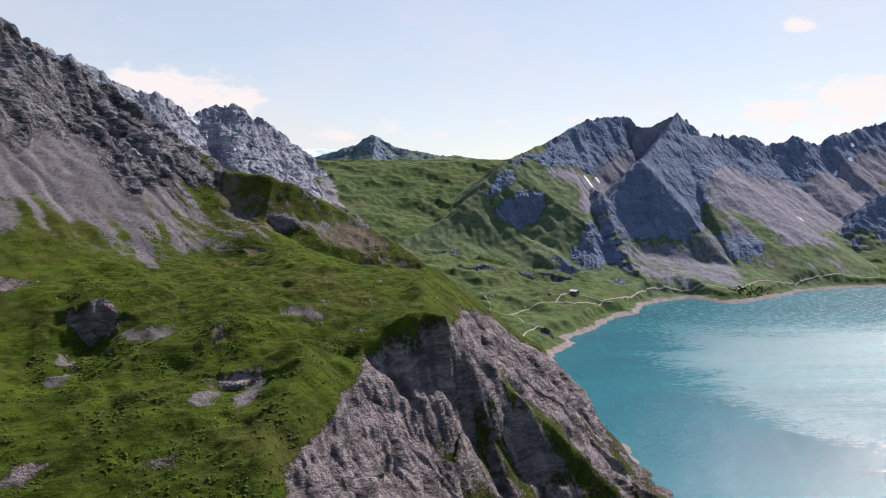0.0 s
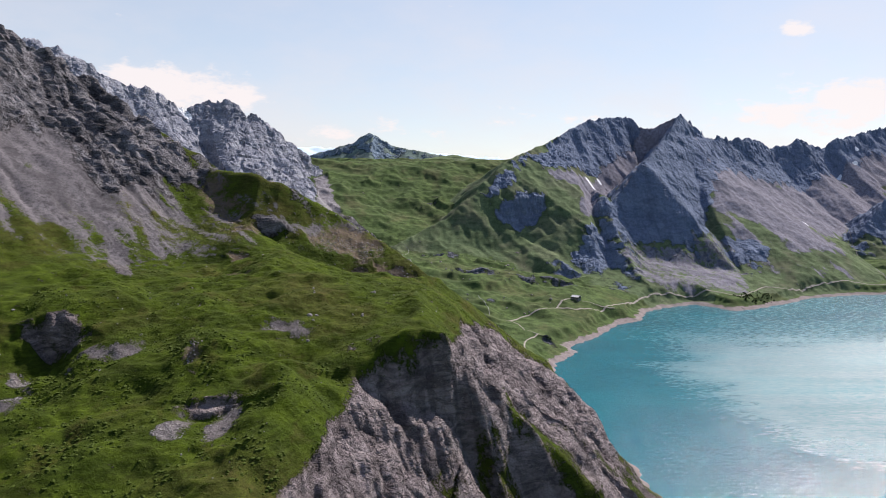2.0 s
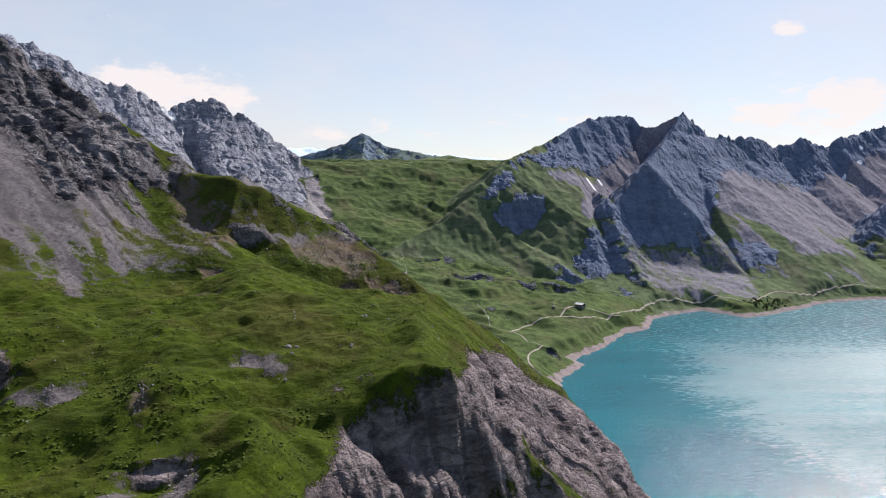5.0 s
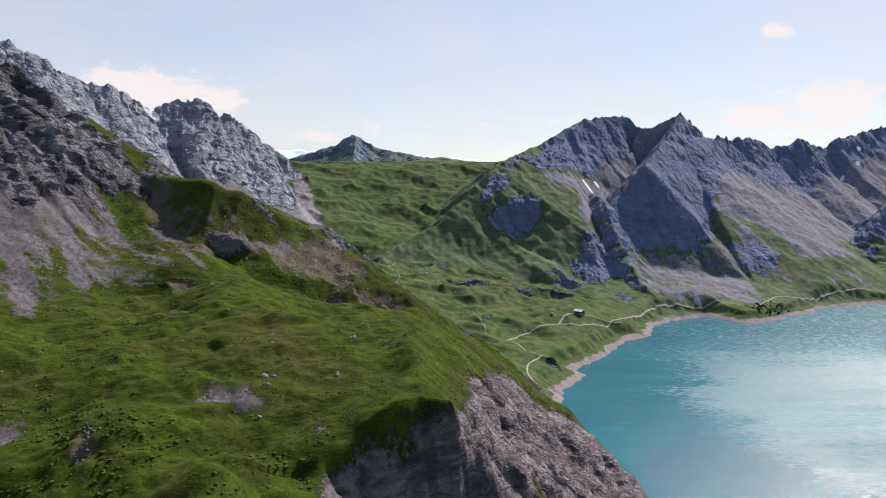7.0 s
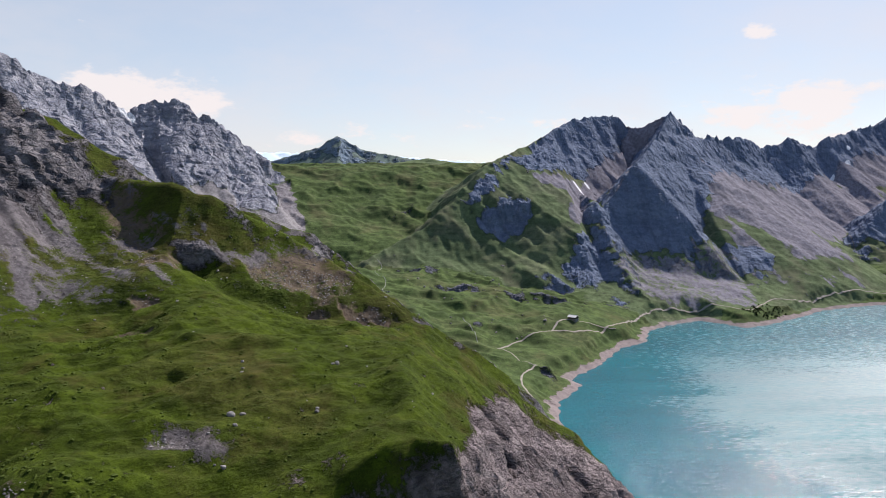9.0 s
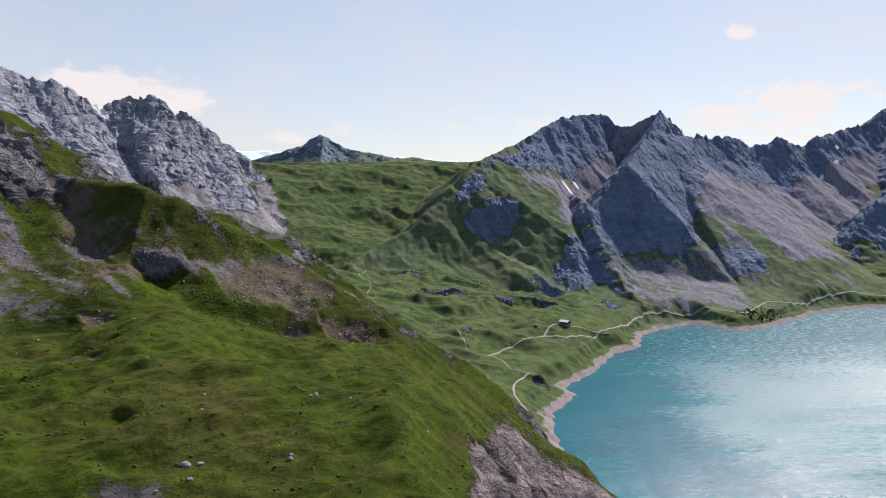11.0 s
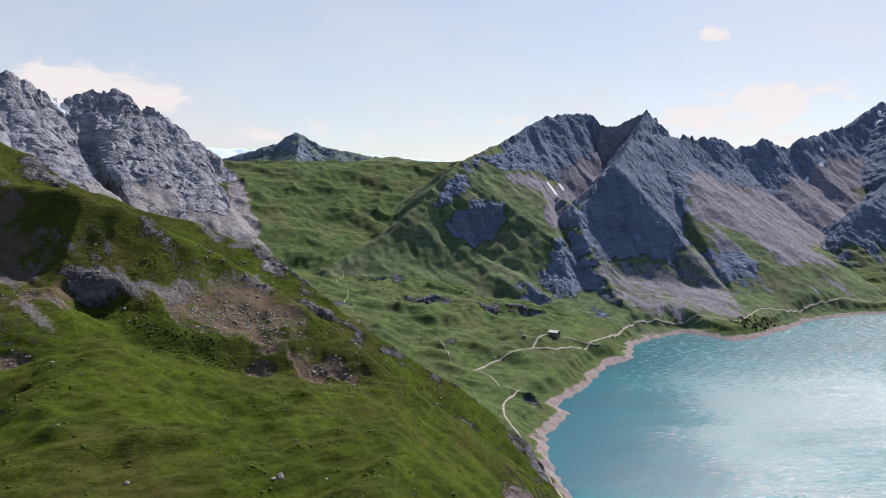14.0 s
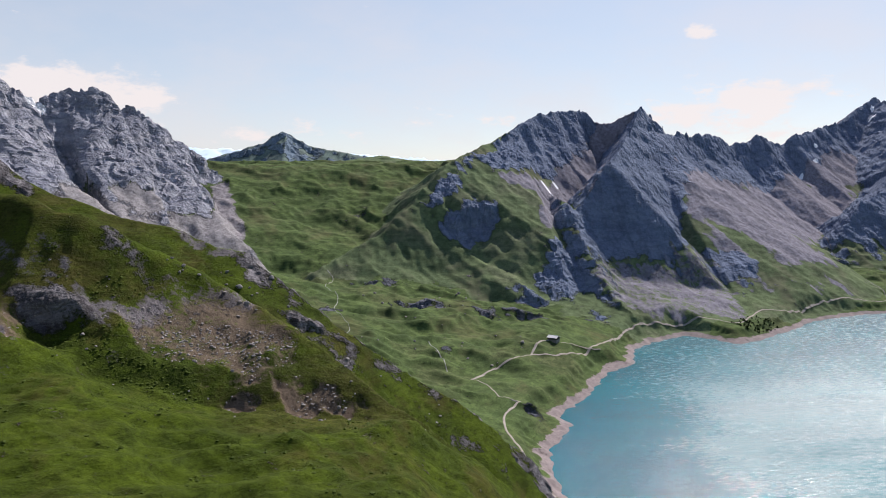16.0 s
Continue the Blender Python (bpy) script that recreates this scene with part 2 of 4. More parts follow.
# steep little cuts below outcrops: x, y, depth, half length, half width
CUTS = [(-190, 406, 16, 15, 7), (-131, 619, 9, 9, 5), (-97, 350, 3.5, 16, 6), (66, 1364, 6, 30, 8), (209, 1369, 8, 28, 9), (148, 1358, 5, 16, 7), (-6, 1451, 6, 18, 7),
        (142, 1040, 7, 16, 8), (-60, 851, 5, 9, 5), (240, 1448, 7, 24, 8), (-40, 1300, 4, 12, 5)]


# fold between the meadow and the foot of the knob
FOLD = [(-185, 660), (-157, 632), (-125, 608), (-93, 597), (-56, 601), (-22, 607)]
# broad swells and hollows of the near hills: x, y, height
SWELLS = [(-7, 402, 25.7), (-90, 623, 10.2), (-122, 577, 7.8), (-153, 418, -14.0), (-245, 686, 9.6), (-9, 545, -9.1), (-67, 415, -4.8), (-62, 633, 7.5), (-106, 518, 9.3), (23, 437, 7.7), (-152, 582, 9.8), (-179, 422, 8.3), (-91, 583, 6.7), (-23, 440, -5.6), (-89, 676, 3.9), (-70, 461, 3.6), (-1, 488, 4.1), (-137, 537, -4.2), (-234, 505, 3.6), (4, 609, -3.3), (-46, 397, -7.4), (-41, 371, 6.3), (-272, 602, 2.8), (-34, 607, 2.5)]


def land(x, y):
    """Height of the land at x, y, and what covers it."""
    x, y = np.asarray(x, np.float32), np.asarray(y, np.float32)
    wx, wy = fbm(x / 55, y / 55, 3, 11), fbm(x / 55, y / 55, 3, 17)
    # meadow spur in front
    spur = np.interp(y, [-400, 100, 200, 250, 300, 350, 400, 450, 500, 550, 600, 700, 900],
                     [-60, 40, 84, 108, 129, 142, 158, 166, 168, 168, 160, 70, -80]).astype(np.float32)
    spur = spur + 5.0 * fbm((x + 0.8 * y) / 85 + 0.3 * wx, (0.8 * x - y) / 26 + 0.3 * wy, 3, 37) * step(640, 560, y)
    spur = spur + 0.05 * np.clip(-60 - x, 0, 200) * step(380, 450, y)
    for kx, ky, kh, kr in KNOLLS:
        spur = spur + kh * np.exp(-((x - kx) ** 2 + (y - ky) ** 2) / kr ** 2)
    d, side, (ez, steep) = near_line(x + 8 * wx, y + 8 * wy, EDGE)
    base = 0.87 - 0.27 * step(495, 565, y)
    fall = ez + 1 - np.where(side < 0, base * d + (steep - base) * 18 * (1 - np.exp(-d / 18)), -0.9 * d)
    on_crag = np.where(side < 0, step(-2, 4, d + 5 * wx), 0) * step(60, 200, y) * step(640, 560, y)
    # ribs and gullies down the crag, a deep recess under its rim
    along, down = 0.5 * x + 0.87 * y, 0.87 * x - 0.5 * y
    ribs = ridged(along / 34 + 0.5 * wx + down / 120, down / 90 + 0.3 * wy, 3, 93, 0.5) - 0.66
    fall = fall + on_crag * 8 * ribs
    d, side, (deep,) = near_line(x + 5 * wx, y + 5 * wy, WALL)
    fall = fall - np.where(side < 0, deep * step(-1, 8, d) * np.exp(-d / 30), 0)
    spur_z = smin(spur, fall, 3.0)
    # valley floor of the alp, rising from the shore up to the pass
    sd, side, _ = near_line(x + 3 * wx, y + 3 * wy, [(*p, 0) for p in SHORE])
    sd = sd * side + 6 * fbm(x / 18, y / 18, 3, 29)
    axis = smin(12 + (0.19 - 0.13 * step(380, 600, x)) * sd + 0.3 * np.clip(y - 1480, 0, None) * step(520, 330, x), 262 - 0.3 * np.clip(y - 2250, 0, None), 30)
    axis = axis + 14 * np.exp(-((x - 215) ** 2 + (y - 1262) ** 2) / 45 ** 2)
    rough = step(600, 900, y) * step(25, 130, sd)
    axis = axis + rough * (24 * (ridged(x / 210 + 0.3 * wx, y / 130 + 0.25 * wy, 2, 23) - 0.6) + 4 * fbm(x / 60, y / 45, 2, 27)
                           + 7 * step(1600, 1430, y) * (ridged((x + 0.5 * y) / 95 + 0.5 * wx, (y - 0.4 * x) / 60 + 0.4 * wy, 3, 25) - 0.62))
    zs, rock, far = [spur_z, axis], [on_crag, 0 * x], [0 * x, 0 * x]
    names = ["meadow_spur", "alp_meadow", *RIDGES]
    for r in RIDGES.values():
        w = r["wander"]
        if r.get("flank"):
            cx, cy, cz = np.array(r["rows"], np.float32).T
            at = x + w * wx
            fine = np.arange(cx[0] - 200, cx[-1] + 200, 4.0)
            soft = np.convolve(np.pad(np.interp(fine, cx, cz), 15, mode="edge"), np.ones(31) / 31, "valid")
            off = y + w * wy - np.interp(at, cx, cy)
            d, side = np.abs(off), np.where(off > 0, 1.0, -1.0)
            blend = step(0, 120, d)
            cz = np.interp(at, cx, cz) * (1 - blend) + np.interp(at, fine, soft) * blend
            cz = cz - 1.0 * np.clip(at - cx[-1], 0, None)
        else:
            d, side, (cz,) = near_line(x + w * wx, y + w * wy, r["rows"])
        cz = cz - 0.9 * np.clip(x - r.get("until", 1e5), 0, None) - 0.9 * np.clip(r.get("since", -1e5) - x, 0, None)
        if "knob" in r:                     # the scarred knob drops steeply from its crest to a fold at its foot
            at_x, half, more, reach = r["knob"]
            cz = cz - np.where(side < 0, more * reach * (1 - np.exp(-np.clip(d - 5, 0, None) / reach)), 0) * np.exp(-((x + 12 * wx - at_x) / half) ** 2)
        a, b, m = (np.where(side > 0, p, q) for p, q in zip(r["left"], r["right"]))
        h = cz - b * d - (a - b) * m * (1 - np.exp(-d / m))
        if "wedge" in r:                    # a wall that faces the lake, between two edges that fall from its apex
            ax, ay, az = r["wedge"]
            ox, oy = x + 9 * wx - ax, y + 9 * wy - ay
            h = smax(h, smin(az + 1.27 * oy, smin(az - 1.0 * ox + 0.42 * oy, az + 1.0 * ox + 0.03 * oy, 6), 5) - 1.1 * np.clip(oy - 15, 0, None), 6)
        zs.append(h.astype(np.float32))
        rock.append(r["rock"] * np.exp(-d / (2.2 * m)))
        far.append(d)
    zs = np.stack(zs)
    most, grain = zs.max(0), np.zeros_like(zs)
    # ribs and gullies down the flanks, teeth along the crests
    for k, r in enumerate(RIDGES.values(), 2):
        sel = zs[k] > most - 60
        if not sel.any():
            continue
        px, py, qx, qy, d = x[sel], y[sel], wx[sel], wy[sel], far[k][sel]
        ux, uy = r["run"]
        n = math.hypot(ux, uy)
        s, q = (px * ux + py * uy) / n, (py * ux - px * uy) / n
        width = r["width"]
        g = ridged(s / width + 0.25 * qx, q / (4 * width) + 0.3 * qy, 5, 31, 0.55) - 0.62
        jag = ridged(px / 38, py / 38, 4, 41) - 0.62
        if "calm" in r:                     # smooth meadow flank beyond this x
            quiet = 0.12 + 0.88 * step(r["calm"] + 30, r["calm"] - 30, px)
            g, jag = g * quiet, jag * quiet
        zs[k][sel] += r["gully"] * 1.6 * g * step(0, 40, d) * (0.15 + 0.85 * np.exp(-d / r.get("fade", 400))) + r["jag"] * 2.2 * jag * ((0.06 + 0.94 * np.exp(-d / 40)) if "smooth" in r else (0.25 + 0.75 * np.exp(-d / 45)))
        grain[k][sel] = fbm(s / (0.22 * width) + 0.3 * qx, q / (2.5 * width), 4, 83)
    grain[0] = on_crag * fbm(along / 9 + 0.8 * wx + down / 40, down / 24 + 0.5 * wy, 4, 95)
    who = zs.argmax(0)
    z = zs[0]
    for k in range(1, len(zs)):
        z = smax(z, zs[k], 8.0)
    share = np.exp(np.clip((zs - zs.max(0)) / 3.5, -30, 0))
    share = share / share.sum(0)
    rocky, below, grain = ((np.stack(v) * share).sum(0) for v in (rock, far, grain))
    tx, ty = fbm(x / 9, y / 9, 2, 13), fbm(x / 9, y / 9, 2, 15)
    for kx, ky, kh, ka, kb in CUTS:
        u, v = (x + 7 * wx + 4 * tx - kx) / ka, (y + 7 * wy + 4 * ty - ky) / kb
        z = z - kh * np.exp(-np.minimum(u * u, 9)) * step(1.0, 0.45, v) * step(-4, 0.2, v)
    d, _, _ = near_line(x + 4 * wx, y + 4 * wy, [(*p, 0) for p in FOLD])
    z = z - 2.5 * np.exp(-(d / 9) ** 2)
    for kx, ky, kh in SWELLS:
        z = z + kh * np.exp(-((x - kx) ** 2 + (y - ky) ** 2) / 26 ** 2)
    z = z - 20 * np.exp(-((x + 22 * wx - 150) / 62) ** 4) * step(1612, 1588, y + 14 * wy - 0.25 * (x - 150)) * step(1440, 1560, y)
    # lake basin
    beach = np.where(sd < 20, 0.36 * sd, 7.2 + 0.95 * (sd - 20)) + step(1000, 880, y) * 0.4 * sd
    z = np.where(sd > 0, np.minimum(smax(z, smin(0.3 * sd, 6 + 0.03 * sd, 4), 4), beach), 0.4 * sd)
    return z, sd, who, rocky, below, grain, share, names


# ---------------------------------------------------------------- materials
def material(name):
    m = bpy.data.materials.new(name)
    m.use_nodes = True
    nt = m.node_tree
    nt.nodes.clear()
    out = nt.nodes.new("ShaderNodeOutputMaterial")
    b = nt.nodes.new("ShaderNodeBsdfPrincipled")
    nt.links.new(b.outputs[0], out.inputs["Surface"])
    return m, nt, b


def node(nt, kind, **inputs):
    n = nt.nodes.new(kind)
    for key, value in inputs.items():
        sock = n.inputs[int(key[1:])] if key[0] == "i" and key[1:].isdigit() else n.inputs[key.replace("_", " ")]
        if isinstance(value, bpy.types.NodeSocket):
            nt.links.new(value, sock)
        else:
            sock.default_value = value
    return n


def noise_tex(nt, vec, scale, detail=4.0, rough=0.55, distortion=0.0):
    return node(nt, "ShaderNodeTexNoise", Vector=vec, Scale=scale, Detail=detail, Roughness=rough, Distortion=distortion).outputs[0]


def math_node(nt, op, a, b=0.0, c=0.0, clamp=False):
    n = nt.nodes.new("ShaderNodeMath")
    n.operation, n.use_clamp = op, clamp
    for k, v in enumerate((a, b, c)):
        if isinstance(v, bpy.types.NodeSocket):
            nt.links.new(v, n.inputs[k])
        else:
            n.inputs[k].default_value = v
    return n.outputs[0]


def mix(nt, fac, a, b):
    n = nt.nodes.new("ShaderNodeMix")
    n.data_type = "RGBA"
    for sock, v in ((n.inputs[0], fac), (n.inputs[6], a), (n.inputs[7], b)):
        if isinstance(v, bpy.types.NodeSocket):
            nt.links.new(v, sock)
        else:
            sock.default_value = v if not isinstance(v, tuple) else (*v, 1.0)
    return n.outputs[2]


def ramp(nt, fac, a, b, smooth=True):
    n = nt.nodes.new("ShaderNodeMapRange")
    n.interpolation_type = "SMOOTHSTEP" if smooth else "LINEAR"
    nt.links.new(fac, n.inputs[0])
    n.inputs[1].default_value, n.inputs[2].default_value = a, b
    return n.outputs[0]


def attr(nt, name):
    n = nt.nodes.new("ShaderNodeAttribute")
    n.attribute_name = name
    return n.outputs["Fac"]


def coords(nt, scale=(1, 1, 1)):
    n = nt.nodes.new("ShaderNodeTexCoord")
    mp = node(nt, "ShaderNodeMapping", Vector=n.outputs["Object"], Scale=scale)
    return mp.outputs[0]


def land_material(name, grass_a, grass_b, grass_dry, rock_a, rock_b, scree_c, bump, k=1.0, meadow_bump=0.5, streak=1.0, sheen=0.0):
    m, nt, b = material(name)
    p = coords(nt)
    big, mid, fine = noise_tex(nt, p, 0.012, 5), noise_tex(nt, p, 0.07 * k, 6, 0.6), noise_tex(nt, p, 0.7 * k, 7, 0.75)
    tuft = noise_tex(nt, p, 2.4 * k, 5, 0.75)
    grass = mix(nt, ramp(nt, mid, 0.35, 0.65), grass_a, grass_b)
    grass = mix(nt, math_node(nt, "MULTIPLY", ramp(nt, big, 0.48, 0.66), 0.75), grass, grass_dry)
    grass = mix(nt, math_node(nt, "MULTIPLY", ramp(nt, fine, 0.44, 0.62), 0.55), grass, tuple(0.42 * c for c in grass_a))
    grass = mix(nt, math_node(nt, "MULTIPLY", ramp(nt, tuft, 0.52, 0.62), 0.45), grass, tuple(min(1, 1.5 * c) for c in grass_b))
    grass = mix(nt, math_node(nt, "MULTIPLY", ramp(nt, tuft, 0.47, 0.38), 0.4), grass, tuple(0.5 * c for c in grass_a))
    dry = noise_tex(nt, coords(nt, (1.0, 0.6, 1.0)), 0.045 * k, 6, 0.65, 0.4)
    grass = mix(nt, math_node(nt, "MULTIPLY", ramp(nt, dry, 0.52, 0.66), 0.6), grass, tuple(c * f for c, f in zip(grass_dry, (1.0, 0.9, 0.9))))
    patch = noise_tex(nt, p, 0.03, 6, 0.65, 0.6)
    grass = mix(nt, math_node(nt, "MULTIPLY", ramp(nt, patch, 0.53, 0.66), 0.55), grass, tuple(0.5 * c for c in grass_a))
    grass = mix(nt, math_node(nt, "MULTIPLY", ramp(nt, noise_tex(nt, p, 0.2 * k, 5, 0.65, 0.3), 0.46, 0.62), 0.5), grass, tuple(0.5 * c for c in grass_a))
    tread = noise_tex(nt, coords(nt, (0.16, 0.16, 1.3)), 0.75 * k, 4, 0.6, 0.3)
    grass = mix(nt, math_node(nt, "MULTIPLY", ramp(nt, tread, 0.5, 0.64), 0.2), grass, tuple(1.35 * c for c in grass_b))
    grass = mix(nt, math_node(nt, "MULTIPLY", ramp(nt, tread, 0.48, 0.36), 0.25), grass, tuple(0.5 * c for c in grass_a))
    strata = noise_tex(nt, coords(nt, (0.35, 0.35, 1.3)), 0.16 * k, 9, 0.72, 1.0)
    n = nt.nodes.new("ShaderNodeTexVoronoi")
    n.feature = "DISTANCE_TO_EDGE"
    n.inputs["Scale"].default_value = 0.22 * k
    shift = nt.nodes.new("ShaderNodeVectorMath")
    shift.operation = "MULTIPLY_ADD"
    nt.links.new(node(nt, "ShaderNodeTexNoise", Vector=p, Scale=0.3 * k, Detail=5.0).outputs[1], shift.inputs[0])
    shift.inputs[1].default_value = (7 / k, 7 / k, 7 / k)
    nt.links.new(coords(nt, (0.6, 0.6, 1.0)), shift.inputs[2])
    nt.links.new(shift.outputs[0], n.inputs["Vector"])
    crack = ramp(nt, n.outputs[0], 0.0, 0.16)
    rock = mix(nt, ramp(nt, strata, 0.38, 0.62), rock_a, rock_b)
    rock = mix(nt, math_node(nt, "MULTIPLY", ramp(nt, fine, 0.5, 0.64), 0.45), rock, tuple(0.4 * c for c in rock_a))
    rock = mix(nt, math_node(nt, "MULTIPLY", ramp(nt, tuft, 0.5, 0.6), 0.5), rock, tuple(min(0.6, 1.25 * c) for c in rock_a))
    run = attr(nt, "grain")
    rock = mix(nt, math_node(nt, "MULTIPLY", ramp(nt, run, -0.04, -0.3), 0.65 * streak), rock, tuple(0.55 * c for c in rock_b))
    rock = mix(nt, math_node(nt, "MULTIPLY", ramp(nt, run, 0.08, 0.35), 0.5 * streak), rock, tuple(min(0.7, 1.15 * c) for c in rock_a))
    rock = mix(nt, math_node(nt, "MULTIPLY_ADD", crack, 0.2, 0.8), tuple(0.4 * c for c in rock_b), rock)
    scree = mix(nt, ramp(nt, fine, 0.4, 0.62), tuple(1.15 * c for c in scree_c), tuple(0.6 * c for c in scree_c))
    scree = mix(nt, math_node(nt, "MULTIPLY", ramp(nt, mid, 0.45, 0.75), 0.5), scree, tuple(0.75 * c for c in scree_c))
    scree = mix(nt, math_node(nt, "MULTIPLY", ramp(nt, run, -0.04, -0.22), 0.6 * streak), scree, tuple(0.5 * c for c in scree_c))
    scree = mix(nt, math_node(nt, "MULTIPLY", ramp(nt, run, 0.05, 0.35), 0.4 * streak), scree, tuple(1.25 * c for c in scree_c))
    soil = mix(nt, ramp(nt, fine, 0.35, 0.7), (0.175, 0.132, 0.1), (0.1, 0.077, 0.058))
    shore = mix(nt, ramp(nt, fine, 0.35, 0.7), (0.29, 0.25, 0.245), (0.19, 0.162, 0.16))
    frag = noise_tex(nt, p, 0.2 * k, 5, 0.7, 0.5)
    jitter = math_node(nt, "ADD", math_node(nt, "MULTIPLY_ADD", math_node(nt, "ADD", mid, math_node(nt, "MULTIPLY", fine, 1.6)), 0.9, -1.17), math_node(nt, "MULTIPLY_ADD", frag, 1.5, -0.75))

    def mask(key, soft=0.16):
        return ramp(nt, math_node(nt, "ADD", attr(nt, key), jitter), 0.5 - soft, 0.5 + soft)

    col = mix(nt, mask("soil", 0.2), grass, soil)
    col = mix(nt, mask("scree"), col, scree)
    rk = mask("rock")
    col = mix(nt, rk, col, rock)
    col = mix(nt, mask("shore", 0.06), col, shore)
    snow = ramp(nt, math_node(nt, "ADD", attr(nt, "snow"), math_node(nt, "MULTIPLY", jitter, 0.5)), 0.45, 0.55)
    col = mix(nt, snow, col, (0.85, 0.88, 0.92))
    nt.links.new(col, b.inputs["Base Color"])
    b.inputs["Roughness"].default_value = 1.0
    b.inputs["Specular IOR Level"].default_value = 0.06
    # blades let the sun through towards a flat view
    nt.links.new(math_node(nt, "MULTIPLY", math_node(nt, "SUBTRACT", 1.0, math_node(nt, "MAXIMUM", rk, mask("scree"))), sheen), b.inputs["Sheen Weight"])
    b.inputs["Sheen Roughness"].default_value = 0.45
    b.inputs["Sheen Tint"].default_value = (0.5, 0.62, 0.12, 1)
    bare = math_node(nt, "MAXIMUM", math_node(nt, "MAXIMUM", rk, mask("scree")), mask("soil"))
    h = math_node(nt, "ADD", math_node(nt, "MULTIPLY", fine, 0.8), math_node(nt, "MULTIPLY", tuft, 0.3))
    h = math_node(nt, "MULTIPLY", h, math_node(nt, "MULTIPLY_ADD", math_node(nt, "MAXIMUM", rk, mask("scree")), 1 - meadow_bump, meadow_bump))
    h = math_node(nt, "ADD", h, math_node(nt, "MULTIPLY", math_node(nt, "MULTIPLY", tread, 0.35), math_node(nt, "SUBTRACT", 1.0, bare)))
    h = math_node(nt, "ADD", h, math_node(nt, "MULTIPLY", math_node(nt, "ADD", math_node(nt, "MULTIPLY", strata, 4.0), math_node(nt, "MULTIPLY", crack, 0.8)), rk))
    bp = node(nt, "ShaderNodeBump", Height=h, Strength=1.0, Distance=bump)
    nt.links.new(bp.outputs[0], b.inputs["Normal"])
    return m


MEADOW = ((0.036, 0.057, 0.008), (0.071, 0.106, 0.009), (0.076, 0.068, 0.022))
# far greens with the air's blue haze painted in, most in the distant set
HAZED_FAR_MEADOW = ((0.102, 0.145, 0.074), (0.144, 0.194, 0.094), (0.16, 0.17, 0.112))
HAZED_DISTANT_MEADOW = ((0.14, 0.195, 0.18), (0.17, 0.23, 0.2), (0.18, 0.22, 0.2))
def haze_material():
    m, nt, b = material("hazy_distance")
    # air haze painted as pale blue, brightened by an added glow of that colour
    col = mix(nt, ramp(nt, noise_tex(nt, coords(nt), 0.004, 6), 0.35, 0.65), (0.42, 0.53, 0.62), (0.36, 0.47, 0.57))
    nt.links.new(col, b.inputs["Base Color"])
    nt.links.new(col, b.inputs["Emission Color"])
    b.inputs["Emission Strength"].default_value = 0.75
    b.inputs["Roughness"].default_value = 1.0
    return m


mat_land = {
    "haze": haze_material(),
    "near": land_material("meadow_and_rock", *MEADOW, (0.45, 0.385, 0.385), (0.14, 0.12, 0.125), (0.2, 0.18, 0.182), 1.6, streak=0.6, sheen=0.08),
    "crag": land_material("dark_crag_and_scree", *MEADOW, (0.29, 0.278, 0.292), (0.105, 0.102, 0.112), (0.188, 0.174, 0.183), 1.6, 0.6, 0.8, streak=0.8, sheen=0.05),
    # valley and mountain colours from here on have blue air haze mixed in
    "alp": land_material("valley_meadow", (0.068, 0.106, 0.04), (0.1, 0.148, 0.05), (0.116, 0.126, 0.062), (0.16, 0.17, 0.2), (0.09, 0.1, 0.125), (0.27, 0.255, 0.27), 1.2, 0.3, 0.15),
    "far": land_material("hazed_alpine_slopes", *HAZED_FAR_MEADOW, (0.185, 0.228, 0.315), (0.122, 0.158, 0.235), (0.235, 0.23, 0.272), 0.8, 0.22, 0.1, streak=0.45),
    "distant": land_material("hazed_distant_slopes", *HAZED_DISTANT_MEADOW, (0.18, 0.24, 0.3), (0.145, 0.2, 0.265), (0.22, 0.25, 0.27), 2.0, 0.1, 0.2),
    "limestone": land_material("pale_limestone", *HAZED_FAR_MEADOW, (0.42, 0.43, 0.48), (0.2, 0.22, 0.28), (0.29, 0.28, 0.29), 1.8, 0.3, 0.2, streak=0.4),
}

# ---------------------------------------------------------------- the land, in nested grids of one sheet
# patches of cover: x, y, half length, half width, turn, what, strength
PATCHES = [(15, 1456, 30, 9, 15, "rock", 0.8), (66, 1370, 34, 9, 5, "rock", 1.0), (148, 1365, 22, 9, -15, "rock", 0.95), (209, 1377, 34, 11, -15, "rock", 1.0), (226, 1472, 22, 10, -20, "rock", 0.8),
           (327, 1416, 18, 16, 60, "rock", 0.9), (-55, 1284, 16, 6, 40, "rock", 0.8), (-6, 1458, 22, 8, 10, "rock", 0.9), (73, 1192, 12, 5, 30, "rock", 0.8), (-28, 1684, 26, 8, 30, "rock", 0.7),
           (240, 1452, 28, 10, 20, "rock", 0.95), (142, 1047, 20, 9, -50, "rock", 1.0)]
NEAR_PATCHES = [(-190, 411, 16, 5, 5, "rock", 1.3), (-252, 443, 16, 10, 0, "rock", 0.9), (-155, 402, 15, 7, 35, "scree", 0.8), (-191, 378, 6, 15, 20, "scree", 0.7),
                (-106, 336, 6, 14, 5, "scree", 1.0), (-90, 345, 7, 13, 0, "scree", 1.0), (-97, 354, 14, 4, 0, "rock", 1.1), (-112, 292, 9, 6, 20, "rock", 0.8),
                (-163, 286, 10, 8, 0, "rock", 0.9), (-76, 420, 10, 6, 0, "scree", 0.9), (-40, 416, 10, 6, 40, "rock", 0.8)]
